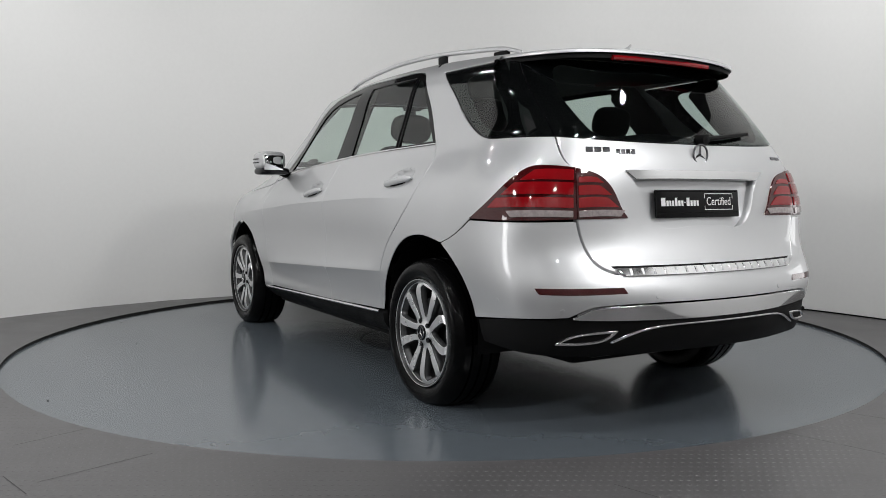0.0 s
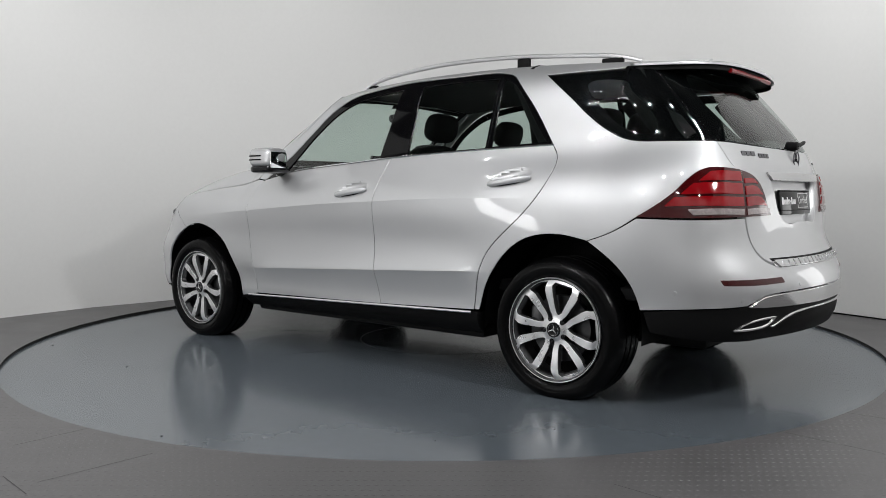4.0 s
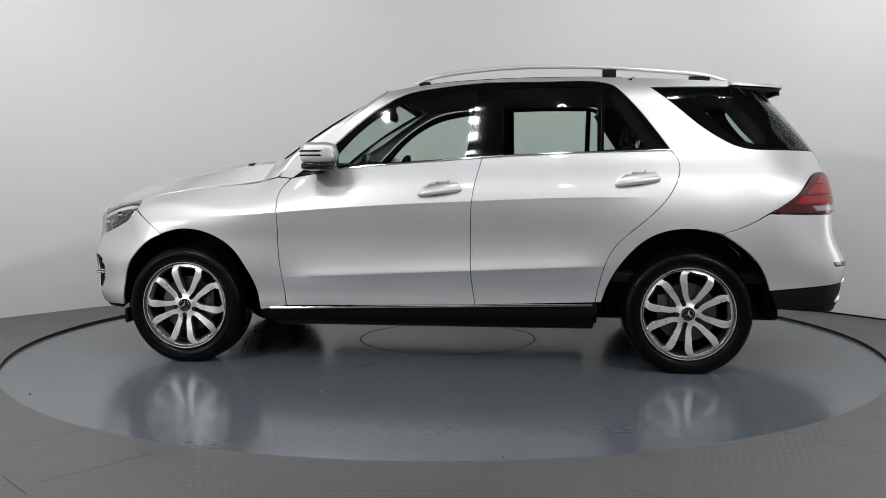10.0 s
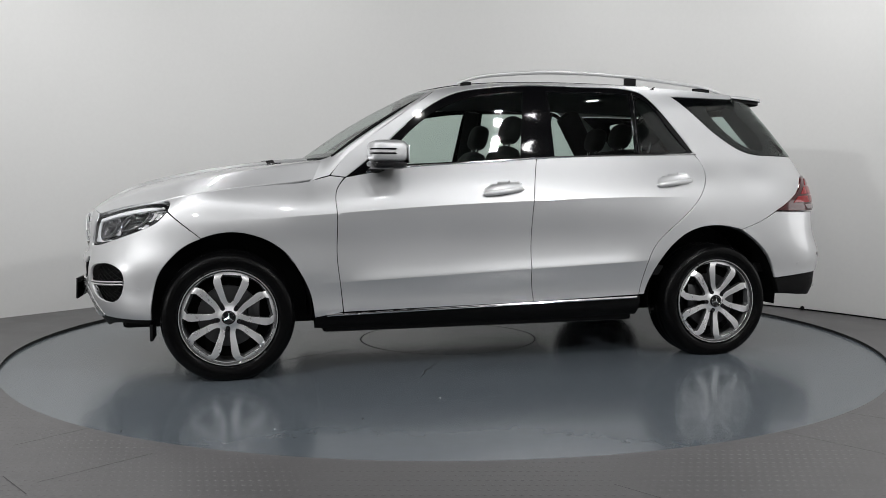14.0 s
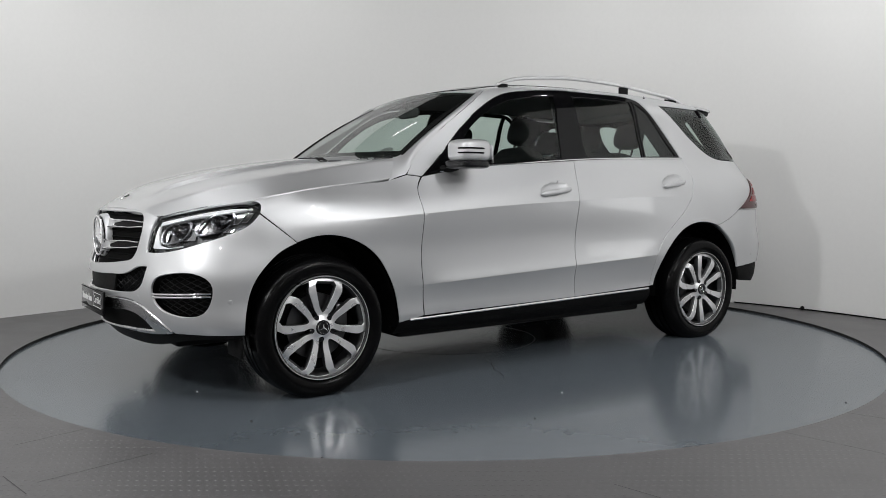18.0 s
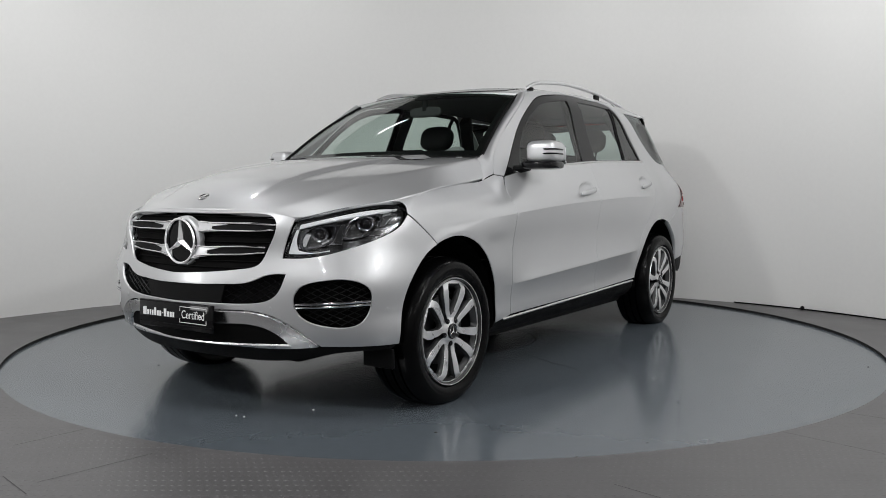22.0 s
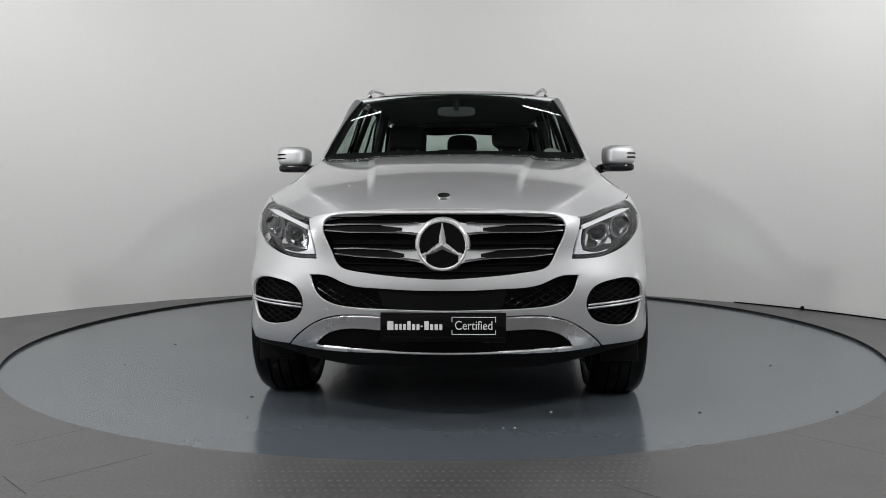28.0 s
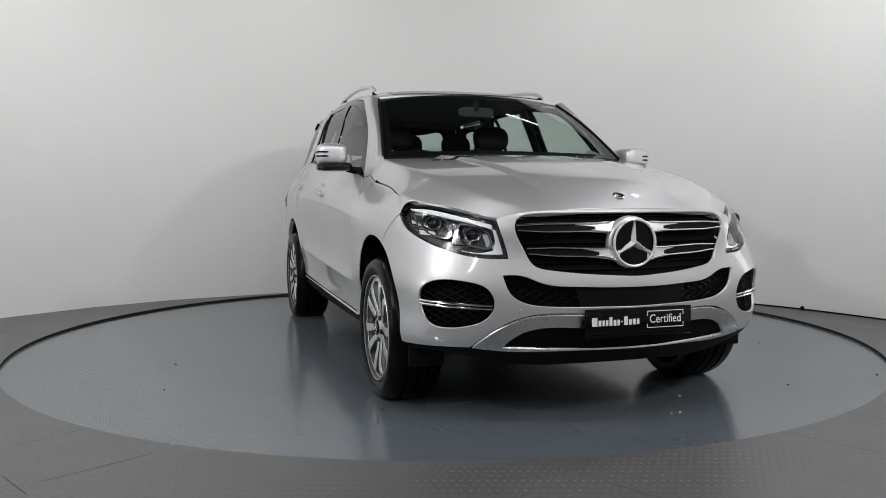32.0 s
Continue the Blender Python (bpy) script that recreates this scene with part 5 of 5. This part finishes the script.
def make_wheel(s, hub_z):
    """A wheel about its own hub; s is the side it faces."""
    w = new("wheel")
    prof = [(0.250, -0.030), (0.262, -0.004), (0.275, 0.006), (0.300, 0.012), (0.318, 0.008), (0.330, -0.004), (0.339, -0.020), (0.344, -0.040)]
    for y in (-0.075, -0.125, -0.175):
        prof += [(0.347, y + 0.008), (0.336, y + 0.006), (0.336, y - 0.002), (0.347, y - 0.004)]
    prof += [(0.345, -0.205), (0.338, -0.228), (0.315, -0.247), (0.280, -0.245), (0.250, -0.23)]
    v, f = lathe([(0.25 + (r - 0.25) * 1.085, s * y) for r, y in prof], 72)
    v = [(x, y, max(z, -hub_z)) for x, y, z in v]
    solid("tyre", v, f if s > 0 else [q[::-1] for q in f], RUBBER, w, "black rubber tyre")
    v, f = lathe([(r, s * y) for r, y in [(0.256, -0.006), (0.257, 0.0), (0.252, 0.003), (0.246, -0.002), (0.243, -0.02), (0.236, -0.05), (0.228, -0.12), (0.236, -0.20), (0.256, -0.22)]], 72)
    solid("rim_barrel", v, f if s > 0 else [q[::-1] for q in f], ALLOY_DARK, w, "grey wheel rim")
    v, f = lathe([(r, s * y) for r, y in [(0.2515, -0.004), (0.2530, 0.0030), (0.2560, 0.0035), (0.2575, 0.0010), (0.2580, -0.006)]], 72)
    solid("rim_lip", v, f[:] if s < 0 else [q[::-1] for q in f], ALLOY, w, "machined rim lip")
    holes = []
    for k in range(5):
        a = 90 + 72 * k
        half = [(0.088, 10.0), (0.13, 14.3), (0.175, 15.6), (0.2180, 15.6, 1), (0.2355, 11.8, 1)]
        holes.append(([polar(0.072, a)] + [(*polar(r, a - d), *k) for r, d, *k in half] + [(*polar(r, a + d), *k) for r, d, *k in half[::-1]])[::-1])
        b = a + 36
        half = [(0.062, 12.0), (0.085, 9.2), (0.13, 8.6), (0.18, 8.8), (0.208, 10.2), (0.228, 13.0), (0.2410, 14.2, 1)]
        holes.append(([polar(0.047, b)] + [(*polar(r, b - d), *k) for r, d, *k in half] + [polar(0.2440, b)] + [(*polar(r, b + d), *k) for r, d, *k in half[::-1]])[::-1])
    face = panel("rim_face", [polar(0.2495, a) for a in range(0, 360, 6)], dish if s > 0 else dish_right, ALLOY, w, holes=holes, step=0.014, edge=0.010, gap=0.0, depth=0.004, facing=(0, s, 0), label="machined alloy spokes")
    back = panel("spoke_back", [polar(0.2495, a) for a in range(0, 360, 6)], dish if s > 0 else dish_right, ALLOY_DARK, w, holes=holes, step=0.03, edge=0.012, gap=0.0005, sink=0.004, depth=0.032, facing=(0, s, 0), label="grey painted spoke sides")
    for k in range(5):
        x, z = polar(0.058, 54 + 72 * k)
        v, f = lathe([(0.001, 0.001), (0.009, 0.002), (0.0125, -0.001), (0.0125, -0.01)], 14, "y", (x, 0, z))
        v = [(a, s * (b - 0.008), c) for a, b, c in v]
        solid("wheel_bolt", v, f if s > 0 else [q[::-1] for q in f], BLACK_GLOSS, face)
    v, f = lathe([(0.001, 0.004), (0.028, 0.003), (0.033, 0.005), (0.037, 0.002), (0.038, -0.012)], 32)
    v = [(a, s * (b - 0.004), c) for a, b, c in v]
    cap = solid("hub_cap", v, f if s > 0 else [q[::-1] for q in f], BLACK_GLOSS, w, "black hub cap with chrome star")
    pieces = []
    for k in range(3):
        a = radians(90 + 120 * k)
        d, e = np.array([math.cos(a), 0, math.sin(a)]), np.array([-math.sin(a), 0, math.cos(a)])
        o = np.array([0, s * 0.0015, 0])
        pieces.append(([o - e * 0.0045 + d * 0.002, o + e * 0.0045 + d * 0.002, o + d * 0.028, o + np.array([0, s * 0.003, 0])], [(0, 3, 2), (3, 1, 2), (0, 1, 3)]))
    v, f = lathe([(0.027, 0.0), (0.0285, s * 0.002), (0.030, 0.0)], 28)
    solid("hub_star", *merge((v, f), *pieces), CHROME, cap)
    v, f = lathe([(r, s * y) for r, y in [(0.04, -0.075), (0.165, -0.075), (0.165, -0.105), (0.04, -0.105)]], 40)
    solid("brake_disc", v, f if s > 0 else [q[::-1] for q in f], STEEL, w, "steel brake disc")
    # near-black cone across the wheel, standing in for shade between the spokes
    v, f = lathe([(r, s * y) for r, y in [(0.001, -0.045), (0.055, -0.05), (0.07, -0.08), (0.24, -0.13), (0.245, -0.20)]], 40)
    solid("spoke_gap_dark", v, f if s > 0 else [q[::-1] for q in f], DARK, w)
    return w


for s in (1, -1):
    for x, spin in ((1.458, 5), (-1.455, 13)):
        w = make_wheel(s, 0.343 if x > 0 else 0.335)
        w.parent = car
        w.location = (x, s * 0.938, 0.343 if x > 0 else 0.335)
        cal = solid("brake_caliper", *box(-0.13 if x > 0 else 0.13, -s * 0.085, 0.03, 0.07, 0.06, 0.15, 0.015), STEEL, w)
        for part in w.children:
            if part.name.startswith(("rim_face", "spoke_back", "hub_cap")):
                part.rotation_euler = (0, radians(-spin), 0)
    solid("air_deflector", *box(1.855, s * 0.80, 0.268, 0.018, 0.17, 0.09, 0.006), BLACK_PLASTIC, car, "black flap before the wheel")
    # wheel arch liners
    for x in (1.4575, -1.4575):
        v = []
        for y in (0.895, 0.60):
            for a in np.linspace(-6 if x < 0 else -4, 188, 24):
                v.append((x + 0.442 * math.cos(radians(a)), s * y, 0.36 + 0.440 * math.sin(radians(a))))
        n = 24
        f = grid_faces(2, n)
        v += [(p[0] * 0.98 + x * 0.02, s * 0.599, p[2]) for p in v[n:2 * n]]
        f.append(tuple(range(2 * n, 3 * n)))
        solid("arch_liner", v, f, BLACK_PLASTIC, car, "black wheel arch liner")

# shell behind the panel gaps, floor and cabin
# the shell is coloured near black so the gaps look shaded
panel("inner_shell", [(0.98, 1.06, 1), (-1.6, 1.20, 1), (-1.95, 1.15, 1), (-1.95, 0.85, 1), (-1.65, 0.84), (-1.455, 0.86), (-1.15, 0.78), (-0.95, 0.55), (-0.93, 0.30, 1), (0.98, 0.30, 1), (1.05, 0.6), (1.15, 0.75), (1.45, 0.86), (1.6, 0.84), (1.62, 0.93, 1)],
      skin, DARK, pair, side=0, sink=0.035, depth=0.003, step=0.08)
solid("underbody", *merge(box(0, 0, 0.27, 1.9, 1.62, 0.10, 0.02), box(0.0, 0, 0.29, 4.1, 1.0, 0.10, 0.02), box(1.95, 0, 0.31, 0.25, 0.9, 0.06, 0.02), box(-2.15, 0, 0.36, 0.3, 1.2, 0.08, 0.02)), BLACK_PLASTIC, car, "black underbody")
solid("floor_pan", *box(-0.55, 0, 0.52, 3.0, 1.60, 0.06, 0.01), CABIN, car)
solid("bulkhead", *box(0.98, 0, 0.80, 0.05, 1.50, 0.62, 0.01), DARK, car)
solid("exhaust_box", *soft_box(-2.06, -0.1, 0.335, 0.36, 0.85, 0.11, 3.5), BLACK_PLASTIC, car)


def lining(y, x):
    return roof(x, y) - np.array([0, 0, 0.035])


panel("headlining", both([(0, 0.25), (0.60, 0.20, 1), (0.64, -0.3), (0.63, -1.2), (0.58, -1.85, 1), (0, -1.9)]), lining, CABIN_TOP, car, step=0.1, depth=0.004, centre=(0.8, 1.0), label="grey cloth headlining")
dash = solid("dashboard", *soft_box(0.72, 0, 1.02, 0.52, 1.42, 0.36, 5), CABIN, car, "dark grey dashboard")
solid("binnacle", *soft_box(0.60, -0.37, 1.19, 0.22, 0.36, 0.10, 3), CABIN, dash)
solid("centre_screen", *box(0.56, 0.0, 1.215, 0.02, 0.22, 0.12, 0.01, Matrix.Rotation(-0.2, 4, "Y")), BLACK_GLOSS, dash)
a = np.linspace(0, 2 * math.pi, 33)
turn = Matrix.Translation((0.40, -0.37, 1.10)) @ Matrix.Rotation(radians(-24), 4, "Y")
ring = [tuple(turn @ Vector((0, 0.185 * math.cos(t), 0.185 * math.sin(t)))) for t in a]
solid("steering_wheel", *merge(tube(ring, 0.016, 8, 1.0, (1, 0, 0.2)), soft_box(0.41, -0.37, 1.10, 0.06, 0.16, 0.12, 3)), CABIN, car, "dark leather steering wheel")


def seat(x, y, width, n_rest):
    st = solid("seat", *soft_box(x, y, 0.68, 0.52, width, 0.20, 4), CABIN, car, "dark leather seat")
    lean = Matrix.Rotation(radians(-16), 4, "Y")
    solid("backrest", *soft_box(x - 0.29, y, 1.00, 0.16, width, 0.62, 4, lean), CABIN, st)
    for k in range(n_rest):
        yy = y + (k - (n_rest - 1) / 2) * width / n_rest * (1.0 if n_rest > 1 else 0)
        hr = solid("headrest", *soft_box(x - 0.405, yy, 1.405, 0.11, 0.27 if n_rest == 1 else 0.25, 0.18, 3, lean), CABIN, st)
        solid("headrest_post", *merge(*[tube([(x - 0.36, yy + d, 1.25), (x - 0.40, yy + d, 1.38)], 0.008, 6) for d in (-0.06, 0.06)]), CHROME, hr)


seat(0.10, 0.37, 0.50, 1)
seat(0.10, -0.37, 0.50, 1)
seat(-0.85, 0.0, 1.28, 3)
solid("luggage_cover", *box(-1.70, 0, 1.13, 0.75, 1.30, 0.02, 0.008), CABIN, car)
solid("interior_mirror", *soft_box(0.36, 0.0, 1.525, 0.03, 0.24, 0.065, 4), CABIN_TOP, car, "grey interior mirror")
solid("mirror_mount", *tube([(0.365, 0, 1.53), (0.36, 0, 1.60)], 0.02, 8), CABIN, car)
for s in (1, -1):
    for x0, x1, z0, z1, w in ((-0.30, -0.34, 1.20, 1.62, 0.07), (-1.38, -1.10, 1.22, 1.62, 0.12), (-2.08, -1.85, 1.22, 1.57, 0.10)):
        p = skin(np.array([x0, (x0 + x1) / 2, x1]), np.array([z0, (z0 + z1) / 2, z1])) - np.array([0, 0.055, 0])
        solid("inner_pillar", *tube(p * (1, s, 1), w * 0.8, 8, 0.35, (0, 1, 0)), CABIN, car)


# ---- movement ----
def motions():
    turns = [(t, 120.553 + 5.25325 * t) for t in range(33)]
    walk(turntable, [(t, pose(0, 0, 0, 0, 0, a)) for t, a in turns])
    walk(car, [(t, pose(0, 0, 0, 0, 0, a) @ Matrix.Translation((-0.0013, 0.0723, 0))) for t, a in turns])


motions()
